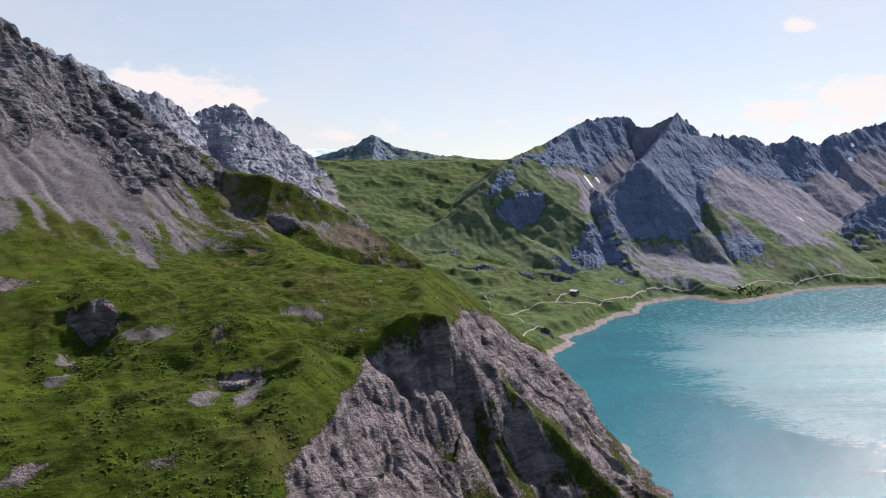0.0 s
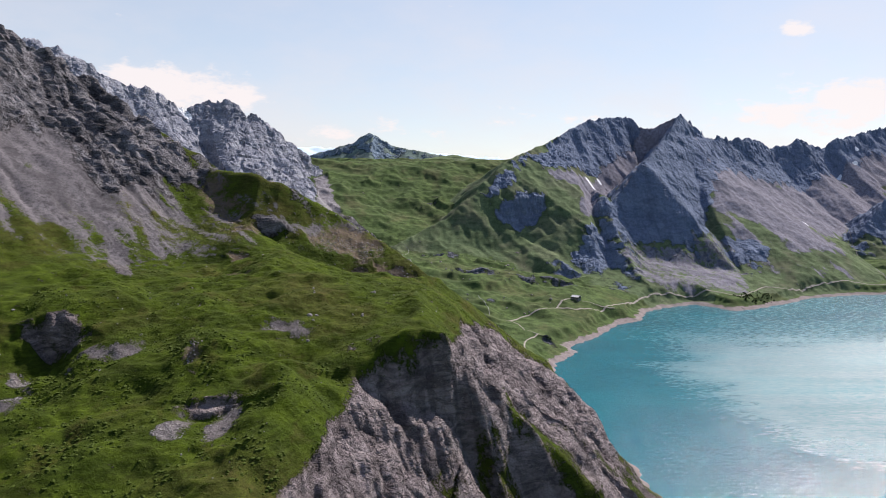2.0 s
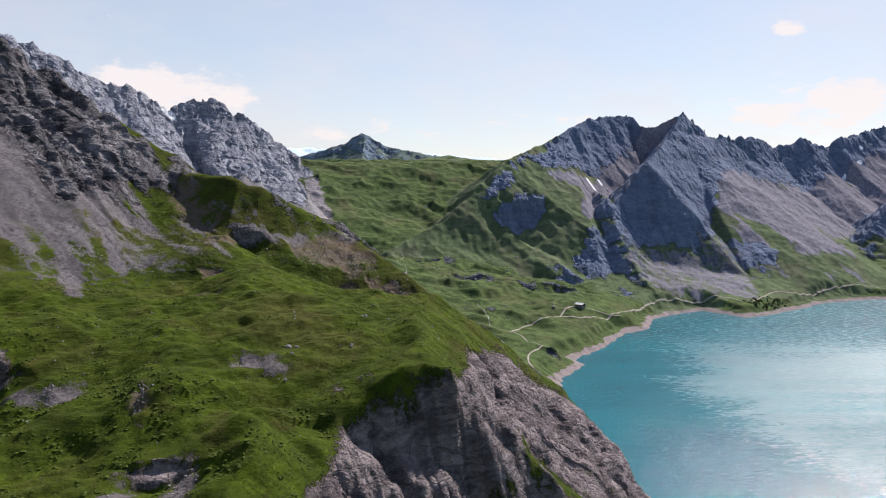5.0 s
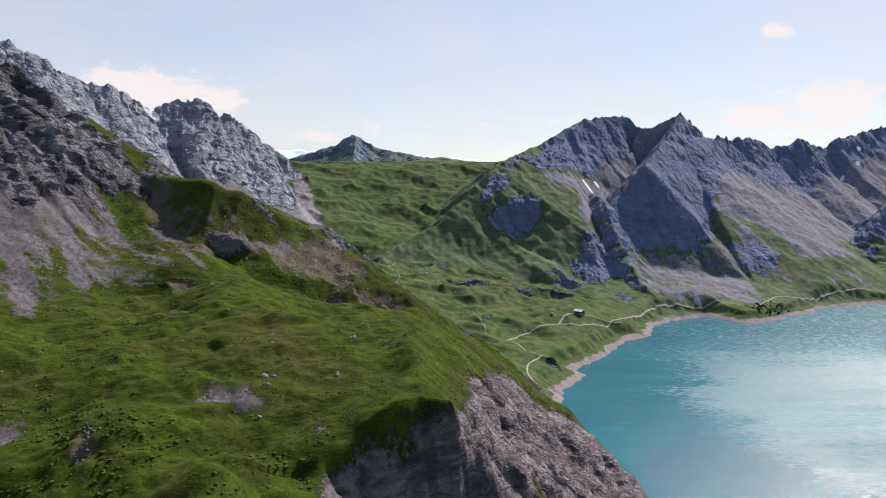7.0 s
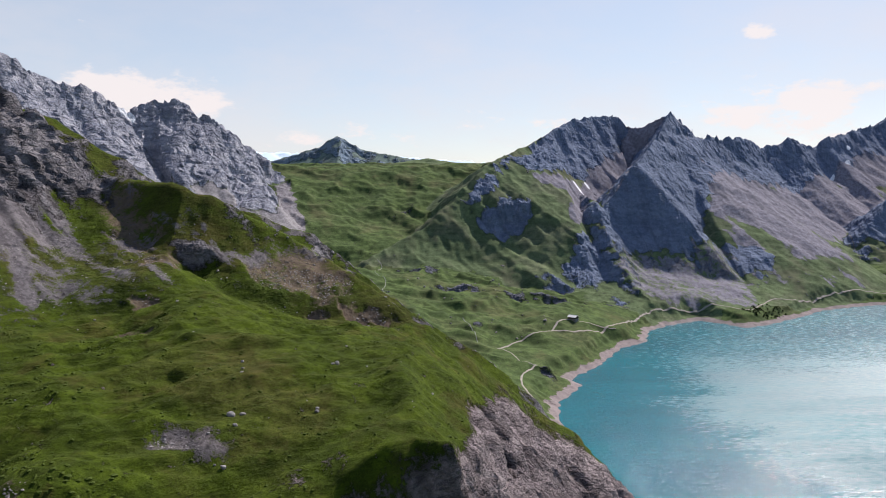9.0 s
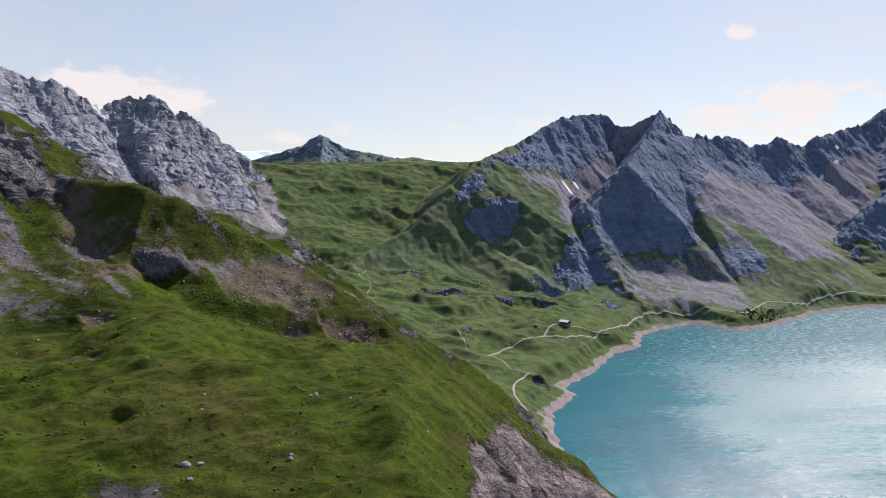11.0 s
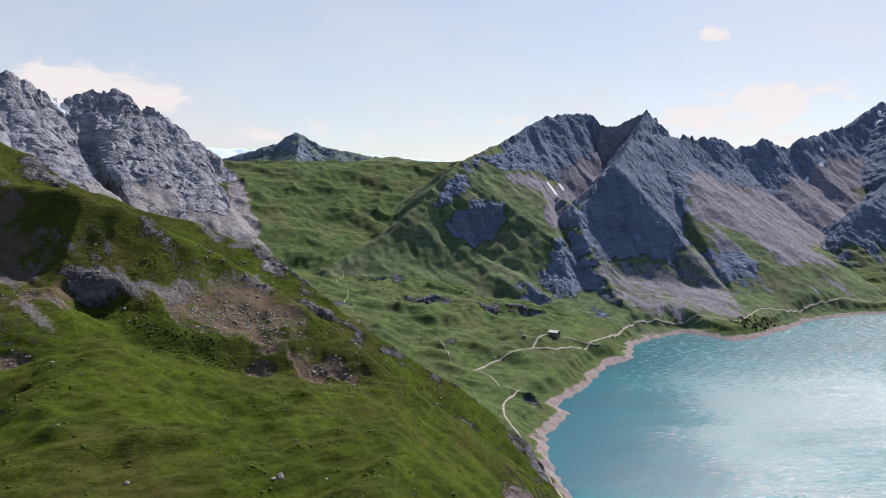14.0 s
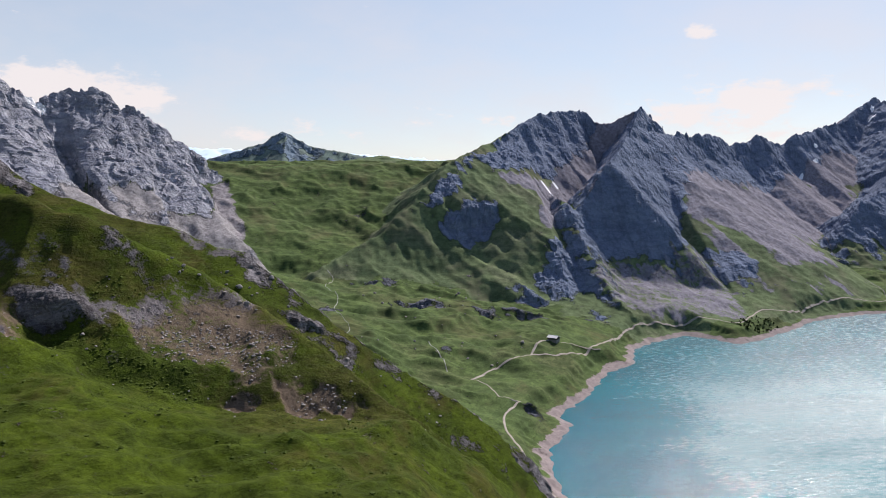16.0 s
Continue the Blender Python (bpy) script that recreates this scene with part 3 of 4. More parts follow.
KNOB_PATCHES = [(-127, 518, 8, 4, 0, "soil", 1.0), (-139, 565, 8, 4, 0, "soil", 1.0), (-114, 384, 5, 9, 0, "soil", 0.6), (-130, 623, 11, 4.5, -10, "rock", 1.4), (-142, 607, 20, 6, -8, "soil", 1.0), (-50, 613, 17, 5, -8, "soil", 1.0), (-25, 610, 15, 4, -15, "soil", 0.95)]
SHOULDER_PATCHES = [(-113, 655, 16, 5, -15, "rock", 0.75), (-60, 857, 10, 5, 0, "rock", 1.0), (-40, 843, 10, 4, -20, "rock", 0.8), (48, 830, 16, 4, 0, "rock", 0.8),
                    (-120, 892, 30, 5, -15, "scree", 1.0), (-92, 880, 18, 4, -30, "rock", 0.8), (640, 1600, 40, 30, 30, "rock", 0.8)]


def soften(a, n):
    """Each place's mean over its neighbours, n times."""
    for _ in range(n):
        p = np.pad(a, 1, mode="edge")
        a = (p[:-2, 1:-1] + p[2:, 1:-1] + p[1:-1, :-2] + p[1:-1, 2:] + 2 * a) / 6
    return a


# streaks of cover down gullies: what, half width, line of x, y
STREAKS = [("scree", 5, [(-330, 690), (-262, 610), (-215, 545), (-190, 500)]), ("scree", 4, [(-290, 690), (-232, 620), (-190, 560)]),
           ("snow", 8, [(868, 1940), (905, 1936)]), ("snow", 5.6, [(335, 1790), (348, 1780), (356, 1772)]), ("snow", 4, [(368, 1840), (372, 1836)]),
           ("snow", 4.5, [(1180, 2330), (1200, 2345)]), ("snow", 4, [(1290, 2440), (1300, 2450)]), ("snow", 4, [(1255, 2380), (1270, 2392)]),
           ("snow", 5, [(1640, 2690), (1660, 2715)]), ("snow", 4, [(1600, 2640), (1625, 2650)]), ("snow", 4.8, [(680, 1990), (676, 1970)]),
           ("snow", 8, [(-512, 1612), (-526, 1606)])]


# bare faces and screes of the mountains: their outlines in plan
peak_face = [(602, 2010), (563, 1959), (535, 1927), (487, 1799), (411, 1687), (350, 1651), (341, 1603), (360, 1567), (421, 1595), (490, 1591), (555, 1623), (579, 1671),
             (569, 1699), (606, 1767), (657, 1859), (659, 1939), (650, 2040)]
crest_band = [(640, 1950), (660, 1867), (794, 2071), (899, 2119), (1008, 2199), (1156, 2307), (1359, 2459), (1560, 2560), (1760, 2640), (1760, 2900), (1300, 2540), (1049, 2380), (852, 2260), (640, 2080)]
west_summit = [(249, 1825), (320, 1935), (412, 2040), (493, 2090), (512, 2040), (490, 1990), (397, 1885), (340, 1820), (276, 1747), (222, 1731), (200, 1745)]
shoulder_cliff = [(108, 1578), (134, 1608), (170, 1626), (210, 1622), (214, 1606), (186, 1584), (160, 1560), (140, 1572), (120, 1562)]
shoulder_upper = [(144, 1691), (195, 1755), (167, 1683), (135, 1631), (100, 1595), (90, 1607)]
rib_face = [(295, 1560), (330, 1591), (348, 1533), (360, 1460), (365, 1398), (333, 1392), (314, 1443), (259, 1459), (257, 1505), (281, 1527)]
low_rock = [(599, 1661), (640, 1636), (690, 1628), (673, 1594), (600, 1565), (568, 1589)]
tongues = [(374, 1565), (419, 1587), (476, 1589), (538, 1604), (560, 1640), (590, 1641), (588, 1552), (572, 1448), (474, 1443), (407, 1432), (371, 1457), (356, 1503)]
high_scree = [(657, 1859), (792, 2067), (897, 2115), (1006, 2195), (1149, 2295), (1326, 2339), (1138, 1995), (1100, 2050), (820, 1790), (900, 1700), (755, 1639), (690, 1715), (623, 1743), (606, 1767)]
couloir = [(520, 2030), (550, 2010), (500, 1880), (410, 1770), (345, 1690), (300, 1600), (285, 1610), (310, 1700), (250, 1700), (235, 1715), (330, 1790), (400, 1885), (480, 1960)]
crag_rock = [(-700, 700), (-365, 790), (-300, 760), (-249, 727), (-200, 690), (-196, 645), (-230, 650), (-241, 605), (-257, 612), (-288, 642), (-309, 638), (-325, 653), (-336, 639), (-337, 591), (-700, 450)]
crag_scree = [(-700, 450), (-337, 600), (-230, 665), (-200, 659), (-164, 630), (-125, 560), (-135, 535), (-155, 543), (-164, 505), (-190, 495), (-226, 506), (-258, 528), (-284, 491), (-700, 300)]
lime_foot = [(-371, 1479), (-335, 1445), (-298, 1453), (-272, 1500), (-231, 1480), (-200, 1500), (-200, 1560), (-224, 1650), (-258, 1740), (-280, 1720), (-262, 1630), (-240, 1545), (-275, 1537), (-311, 1501), (-347, 1497)]
scar = [(-108, 623), (-103, 640), (-97, 648), (-88, 661), (-68, 660), (-59, 649), (-42, 648), (-50, 611), (-71, 618), (-85, 615), (-98, 618)]
scar_scree = [(-108, 628), (-103, 640), (-97, 648), (-88, 661), (-68, 660), (-78, 651), (-87, 644), (-94, 634), (-102, 625)]
knob_soil = [(-201, 674), (-181, 671), (-167, 655), (-162, 639), (-147, 619), (-139, 620), (-135, 620), (-138, 610), (-153, 611), (-168, 620), (-182, 631)]
crag_green = [(30, 450), (38, 440), (62, 430), (90, 412), (106, 424), (80, 441), (55, 450), (36, 457)]
crag_green_low = [(22, 420), (32, 410), (50, 396), (60, 407), (42, 419)]


def area(x, y, outline, soft, shift):
    """1 inside an outline in plan, 0 outside, over a frayed edge."""
    out = np.zeros_like(x)
    xs, ys = [p[0] for p in outline], [p[1] for p in outline]
    box = (x > min(xs) - 40) & (x < max(xs) + 40) & (y > min(ys) - 40) & (y < max(ys) + 40)
    if not box.any():
        return out
    px, py = x[box], y[box]
    ring = outline + outline[:1]
    d, _, _ = near_line(px, py, [(*p, 0) for p in ring])
    odd = np.zeros(px.shape, bool)
    for (ax, ay), (bx, by) in zip(ring[:-1], ring[1:]):
        if ay != by:
            odd ^= ((ay > py) != (by > py)) & (px < (bx - ax) * (py - ay) / (by - ay) + ax)
    out[box] = step(-soft, soft, np.where(odd, d, -d) + shift[box])
    return out


def detail(x, y, z, sd, who, rocky, below, grain, share, names, cell):
    """Covers and fine relief of a grid of places."""
    gy, gx = np.gradient(z, cell, cell)
    slope = np.hypot(gx, gy)
    n1, n2, n3 = fbm(x / 45, y / 45, 4, 51), fbm(x / 12, y / 12, 3, 55), fbm(x / 150, y / 150, 3, 59)
    part = {n: share[k] for k, n in enumerate(names)}
    green = part["meadow_spur"] + part["alp_meadow"] + part["grassy_pass"] + part["green_shoulder"]
    twin = part["twin_peak_mountain"] + part["twin_peak_ridge"] + part["stream_hill"]
    shoulder = part["west_shoulder"]
    lime, crags = part["limestone_massif"], part["crag_mountain"]
    # rock where it is steep, on crests and buttresses
    steep = slope + 0.4 * rocky + 0.4 * n1 + 0.2 * n2
    rock = step(0.9, 1.15, steep) * (1 - part["meadow_spur"]) * (1 - 0.9 * (part["alp_meadow"] + part["grassy_pass"]))
    rock = rock * (1 - lime) + lime * step(0.15, 0.35, rocky + 0.35 * n1 + 0.15)
    fray = 16 * n1 + 8 * n2 + 14 * grain
    bare = np.maximum.reduce([area(x, y, o, 6, fray) for o in (peak_face, crest_band, west_summit, shoulder_cliff, shoulder_upper, rib_face, low_rock)])
    chute = area(x, y, couloir, 5, 0.5 * fray)
    massif = np.clip(twin + shoulder + part["dark_buttress"] + part["rocky_rib"], 0, 1)
    bare = np.maximum(bare * (1 - chute), part["rocky_rib"] * step(0.75, 0.95, slope + 0.5 * n1 + 0.2 * n2))
    bare = np.maximum(bare, part["dark_buttress"] * step(0.85, 1.05, slope + 0.2 * n1))
    bare = np.maximum(bare, part["stream_hill"] * step(50, 85, z + 40 * n1) * (1 - chute))
    rock = rock * (1 - massif) + massif * bare
    crag_face = area(x, y, crag_rock, 6, 26 * n1 + 12 * n2 + 22 * grain)
    rock = rock * (1 - crags) + crags * crag_face
    rock = rock * (1 - part["alp_meadow"] * step(90, 50, sd) * step(0.35, 0.15, n1))
    # scree below the rock
    open_scree = np.maximum.reduce([chute, area(x, y, high_scree, 12, 1.4 * fray)])
    drift = step(0.0, 0.5, n3 + 0.6 * n1 + 1.1 * grain + 0.5 * step(60, 150, z) - 0.2) * step(430, 560, x + 100 * n1) * 0.75
    drift = np.maximum(drift, (twin + part["dark_buttress"]) * step(175, 215, z + 40 * n1) * step(360, 400, x))
    scree = massif * np.maximum(open_scree, drift)
    scree = np.maximum(scree, lime * step(0.4, 0.2, rocky))
    foot = np.maximum(area(x, y, lime_foot, 6, 0.6 * fray), 0.62 * area(x, y, tongues, 10, 1.4 * fray + 26 * grain))
    foot = np.maximum(foot, lime * step(10, -10, z - 216 + 0.43 * (x + 373) + 22 * n1 + 8 * n2) * step(-430, -390, x))
    scree = np.maximum(scree, foot)
    rock = rock * (1 - foot)
    loose = area(x, y, crag_scree, 38, 20 * n1 + 12 * n2 + 75 * grain)
    scree = np.maximum(scree, crags * loose * (0.42 + 0.58 * step(185, 230, z + 25 * n1 + 30 * grain)))
    scree = np.maximum(scree, crags * step(-210, -240, x + 20 * n1) * step(205, 235, z + 30 * n1))
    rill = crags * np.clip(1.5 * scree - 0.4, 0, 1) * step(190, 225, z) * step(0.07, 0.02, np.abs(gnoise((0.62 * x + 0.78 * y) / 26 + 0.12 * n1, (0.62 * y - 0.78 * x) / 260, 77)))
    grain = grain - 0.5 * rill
    scree = np.maximum(scree, (part["west_range"] + part["hazy_range"]) * 0.7 * step(0.15, 0.5, n3 + 0.3 * n1))
    soil, snow = 0 * x, 0 * x
    cov = {"rock": rock, "scree": scree, "soil": soil, "snow": snow}
    for px, py, a, b, turn, what, k in PATCHES + NEAR_PATCHES + KNOB_PATCHES + SHOULDER_PATCHES:
        c, s = math.cos(radians(turn)), math.sin(radians(turn))
        jx, jy = x + 0.35 * (a + b) * (n1 + 0.9 * n2) - px, y + 0.35 * (a + b) * (1.3 * n2 - 0.6 * n1) - py
        u, v = (jx * c + jy * s) / a, (jy * c - jx * s) / b
        f = np.exp(-(u * u + v * v) * 0.9)
        cov[what] = np.maximum(cov[what], np.clip(1.1 * k * f + (0.8 * n2 + 0.4 * n1) * step(0.03, 0.3, f) - 0.08, 0, 1))
    wear = 5 * n2 + 3 * n1
    cov["soil"] = np.maximum(cov["soil"], np.maximum(0.66 * area(x, y, scar, 7, 2 * wear), 0.75 * area(x, y, knob_soil, 9, 2 * wear)))
    cov["scree"] = np.maximum(cov["scree"], 0.75 * area(x, y, scar_scree, 6, 2 * wear))
    for what, w, line in STREAKS:
        xs, ys = [p[0] for p in line], [p[1] for p in line]
        box = (x > min(xs) - 3 * w) & (x < max(xs) + 3 * w) & (y > min(ys) - 3 * w) & (y < max(ys) + 3 * w)
        if box.any():
            d, _, _ = near_line(x[box], y[box], [(*p, 0) for p in line])
            k = 0.0 if what == "snow" else w
            cov[what][box] = np.maximum(cov[what][box], step(1.7 * w, 0.3 * w, d + 0.9 * k * n2[box] + 0.6 * k * grain[box]))
    rock, scree, soil, snow = cov["rock"], cov["scree"], cov["soil"], cov["snow"]
    near_crag = part["meadow_spur"] * rocky
    band = fbm((y - 0.45 * x) / 16 + 0.6 * n1, x / 95, 3, 87)
    turf = np.maximum(np.maximum(area(x, y, crag_green, 6, 8 * n2 + 4 * n1 + 9 * grain), area(x, y, crag_green_low, 6, 8 * n2 + 4 * n1 + 9 * grain)), step(-0.38, -0.54, 0.5 * grain + band + 0.25 * n2 + 0.35 * step(85, 120, z)) * 0.9)
    turf = np.maximum(turf, step(0.1, 0.4, n1 + 0.7 * grain + 0.5 * step(70, 30, z) - 0.1) * 0.85 * step(110, 80, z))
    turf = np.maximum(turf, step(530, 565, y - 0.3 * x + 14 * n2))
    rock = np.maximum(rock, near_crag * (1 - 0.72 * turf))
    shore = step(17, 12, sd + 3 * n2 + 5 * n1 + 4) * (sd > -30) * (1 - 0.8 * step(620, 560, y))
    # relief, laid along the slope's own normal
    soft = soften(rock, 3)
    s = 0.8 * x - 0.6 * y
    u, v = s + 0.55 * z + 6 * n1, 0.9 * z + 0.35 * s + 6 * n2
    hill = np.clip(lime + twin + part["dark_buttress"] + part["rocky_rib"], 0, 1)
    crag = ridged(u / 24, v / 34, 4, 61) - 0.62
    rib = ridged((0.62 * x + 0.78 * y) / 30 + 0.5 * n1, z / 120 + 0.3 * n1, 4, 97) - 0.62
    block, chip = facets(u / 15, v / 11, 63), facets(u / 5, v / 4, 67)
    slab, tower = facets(u / 52, v / 40, 65), facets(u / 19, v / 15, 69)
    humps = fbm(x / 26 + 0.5 * n1, y / 20, 3, 71) * 2.4 + 2.0 * fbm((0.85 * x + 0.5 * y) / 17, (0.85 * y - 0.5 * x) / 70, 2, 73) + fbm(x / 8, y / 6, 2, 75) * 0.65 + (fbm(x / 3.6, y / 2.4, 2, 76) * 0.25 if cell < 1 else 0)
    calm = step(0, 25, sd)
    ledge = (v / 7 + 0.8 * n1) % 1.0 - 0.5
    bed = (v / 24 + 1.2 * n1) % 1.0 - 0.5
    rough = fbm(x / (2.2 * cell), y / (2.2 * cell), 2, 79) * cell * 0.7
    amp = calm * soft * ((1 - hill) * ((1 - 0.5 * crags * step(-240, -190, x)) * (4.0 * crag * (1 - 0.4 * crags) + 15.0 * rib * crags * step(-190, -240, x) + 4.0 * block * (1 - 0.5 * crags) + 1.8 * chip + 1.6 * ledge))
                         + hill * ((5.0 + 1 * lime) * crag + (5 - 2 * part["dark_buttress"] + 7 * lime) * slab + (2.5 - lime) * tower + (1.2 - 0.6 * lime) * block + 5.0 * lime * bed) + rough * (1 - 0.55 * hill))
    cu, cv = 0.5 * x + 0.87 * y + 0.5 * (0.87 * x - 0.5 * y) + 5 * n1, 0.87 * x - 0.5 * y - 0.8 * z
    slabs = 4.2 * facets(cu / 10, cv / 21, 63) + 1.7 * facets(cu / 3.6, cv / 8, 67) + 3.0 * crag
    amp = np.where(part["meadow_spur"] > 0.5, np.where(rocky > 0.3, soft * (1 - 0.6 * step(1.2, 1.7, slope)) * (slabs + 1.0 * grain + 0.6 * rough), 0.4 * amp), amp)
    length = np.sqrt(1 + gx * gx + gy * gy)
    x2, y2 = x - amp * gx / length, y - amp * gy / length
    z2 = z + amp / length + calm * (1 - soft) * (humps * (0.12 + 0.88 * part["meadow_spur"] + 0.2 * (green - part["meadow_spur"]) + 0.7 * crags * (1 - np.clip(scree, 0, 1)) + 0.25 * shoulder) + 0.5 * grain * (1 - green) * np.clip(scree, 0, 1))
    z2 = z2 - 2.0 * rill
    z2 = z2 - calm * 1.2 * step(0.3, 0.8, soil)
    for edge in (np.s_[0, :], np.s_[-1, :], np.s_[:, 0], np.s_[:, -1]):
        x2[edge], y2[edge] = x[edge], y[edge]
    wide = {0.75: 7, 2.25: 3}.get(cell, 1)
    rock, scree, soil, shore = (soften(m, wide) for m in (rock, scree, soil, shore))
    return x2, y2, z2, rock, scree, soil, shore, snow, grain


GRIDS = [(0.75, -225, 75, 240, 645), (2.25, -450, 225, 150, 1050), (3.0, -900, 1350, 96, 2346), (6.0, -1188, 1818, 6, 2994), (18.0, -3600, 3600, -2694, 4848)]
cover, sheets = ("rock", "scree", "soil", "shore", "snow", "grain"), []
for level, (cell, x0, x1, y0, y1) in reversed(list(enumerate(GRIDS))):
    xs, ys = np.arange(x0, x1 + cell / 2, cell, dtype=np.float32), np.arange(y0, y1 + cell / 2, cell, dtype=np.float32)
    gx, gy = np.meshgrid(xs, ys)
    z, sd, who, rocky, below, grain, share, NAMES = land(gx, gy)
    px, py, z, *masks = detail(gx, gy, z, sd, who, rocky, below, grain, share, NAMES, cell)
    if sheets:
        # the rim runs into the coarser grid
        c = sheets[0]
        fx, fy = (gx - c["x0"]) / c["cell"], (gy - c["y0"]) / c["cell"]
        i, j = np.clip(fx.astype(int), 0, len(c["xs"]) - 2), np.clip(fy.astype(int), 0, len(c["ys"]) - 2)
        u, v = fx - i, fy - j

        def coarse(a):
            return (a[j, i] * (1 - u) + a[j, i + 1] * u) * (1 - v) + (a[j + 1, i] * (1 - u) + a[j + 1, i + 1] * u) * v

        w = step(0, 14, np.minimum(np.minimum(gx - x0, x1 - gx), np.minimum(gy - y0, y1 - gy)) / cell)
        px, py, z = w * px + (1 - w) * coarse(c["px"]), w * py + (1 - w) * coarse(c["py"]), w * z + (1 - w) * coarse(c["z"])
        masks = [w * a + (1 - w) * coarse(b) for a, b in zip(masks, c["masks"])]
    sheets.insert(0, dict(cell=cell, x0=x0, y0=y0, xs=xs, ys=ys, px=px, py=py, z=z, who=who, masks=masks, sd=sd))


def ground(x, y):
    """Height of the built land at a place."""
    for g in sheets:
        fx, fy = (x - g["x0"]) / g["cell"], (y - g["y0"]) / g["cell"]
        i, j = int(fx), int(fy)
        if fx >= 0 and fy >= 0 and i < len(g["xs"]) - 1 and j < len(g["ys"]) - 1:
            u, v, z = fx - i, fy - j, g["z"]
            return float((z[j, i] * (1 - u) + z[j, i + 1] * u) * (1 - v) + (z[j + 1, i] * (1 - u) + z[j + 1, i + 1] * u) * v)
    return 0.0


def land_objects():
    parts = {}
    for level, g in enumerate(sheets):
        ny, nx = g["z"].shape
        idx = np.arange(nx * ny).reshape(ny, nx)
        gx, gy = np.meshgrid(g["xs"], g["ys"])
        keep = np.ones((ny - 1, nx - 1), bool)
        keep &= g["sd"][:-1, :-1] > -60
        if level:
            f = GRIDS[level - 1]
            cx, cy = gx[:-1, :-1], gy[:-1, :-1]
            c = g["cell"]
            keep &= ~((cx >= f[1] - 0.01) & (cx + c <= f[2] + 0.01) & (cy >= f[3] - 0.01) & (cy + c <= f[4] + 0.01))
        zz = g["z"].copy()
        quads = np.stack([idx[:-1, :-1], idx[:-1, 1:], idx[1:, 1:], idx[1:, :-1]], -1)
        who = g["who"][:-1, :-1]
        co = np.stack([g["px"], g["py"], zz], -1).reshape(-1, 3)
        att = np.stack([m.reshape(-1) for m in g["masks"]], -1)
        # a skirt under the rim closes the joint to the coarser grid
        rim = np.concatenate([idx[0], idx[1:, -1], idx[-1, -2::-1], idx[-2:0:-1, 0]])
        low = co[rim] - (0, 0, 4 * g["cell"] if level < len(sheets) - 1 else 60)
        n, k = len(rim), np.arange(len(rim)) + len(co)
        skirt = np.stack([k, k + n, np.roll(k, -1) + n, np.roll(k, -1)], -1)
        ok = g["sd"].reshape(-1)[rim] > -40
        rim_who = g["who"].reshape(-1)[rim]
        co, att = np.concatenate([co, co[rim], low]), np.concatenate([att, att[rim], att[rim]])
        for k in range(len(NAMES)):
            q = np.concatenate([quads[keep & (who == k)].reshape(-1, 4), skirt[ok & (rim_who == k)]])
            if len(q):
                used, inv = np.unique(q, return_inverse=True)
                parts.setdefault(NAMES[k], []).append((co[used], inv.reshape(-1, 4), att[used]))
    for name, chunks in parts.items():
        base, cs, qs, ats = 0, [], [], []
        for c, q, a in chunks:
            cs.append(c), qs.append(q + base), ats.append(a)
            base += len(c)
        c, q, a = np.concatenate(cs), np.concatenate(qs), np.concatenate(ats)
        me = bpy.data.meshes.new(name)
        me.vertices.add(len(c)), me.loops.add(q.size), me.polygons.add(len(q))
        me.vertices.foreach_set("co", c.astype(np.float32).ravel())
        me.loops.foreach_set("vertex_index", q.astype(np.int32).ravel())
        me.polygons.foreach_set("loop_start", np.arange(0, q.size, 4, dtype=np.int32))
        me.polygons.foreach_set("use_smooth", a[q, 0].mean(1) < 0.5)
        for k, key in enumerate(cover):
            at = me.attributes.new(key, "FLOAT", "POINT")
            at.data.foreach_set("value", a[:, k].astype(np.float32))
        me.update(calc_edges=True)
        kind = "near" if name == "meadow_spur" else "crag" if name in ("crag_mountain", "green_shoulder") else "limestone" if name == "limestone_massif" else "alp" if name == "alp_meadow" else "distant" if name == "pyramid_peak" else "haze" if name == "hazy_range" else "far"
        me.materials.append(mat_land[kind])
        ob = new(name, me)
        label, cat = LAND_LABELS[name]
        tagged(ob, label, cat, kind="structure")


LAND_LABELS = {
    "meadow_spur": ("green alpine meadow spur with grey rock scars and crag", "hillside"),
    "alp_meadow": ("green hummocky valley meadow below the grassy pass", "meadow"),
    "crag_mountain": ("dark craggy mountainside with grey scree above green meadow", "mountain"),
    "green_shoulder": ("green grassy shoulder with scattered rocks above the valley", "hillside"),
    "limestone_massif": ("pale grey jagged limestone massif with scree at its foot", "mountain"),
    "pyramid_peak": ("distant pointed grass and rock peak behind the pass", "mountain"),
    "grassy_pass": ("broad green grassy pass with gullies and brown tracks", "hillside"),
    "west_shoulder": ("green rocky shoulder ridge rising from the valley meadow", "mountain"),
    "twin_peak_mountain": ("rocky mountain with two summits and scree, tinted blue-grey by haze", "mountain"),
    "twin_peak_ridge": ("jagged ridge with snow patches and scree slopes, tinted blue-grey by haze", "mountain"),
    "dark_buttress": ("dark triangular rock buttress in shadow above scree", "rock face"),
    "rocky_rib": ("steep rocky rib running down towards the lake", "rock face"),
    "stream_hill": ("dark rocky hill beside a stream gully", "hillside"),
    "hazy_range": ("pale blue distant mountain range on the horizon", "mountain"),
    "west_range": ("mountains enclosing the lake basin all round", "mountain"),
}
land_objects()


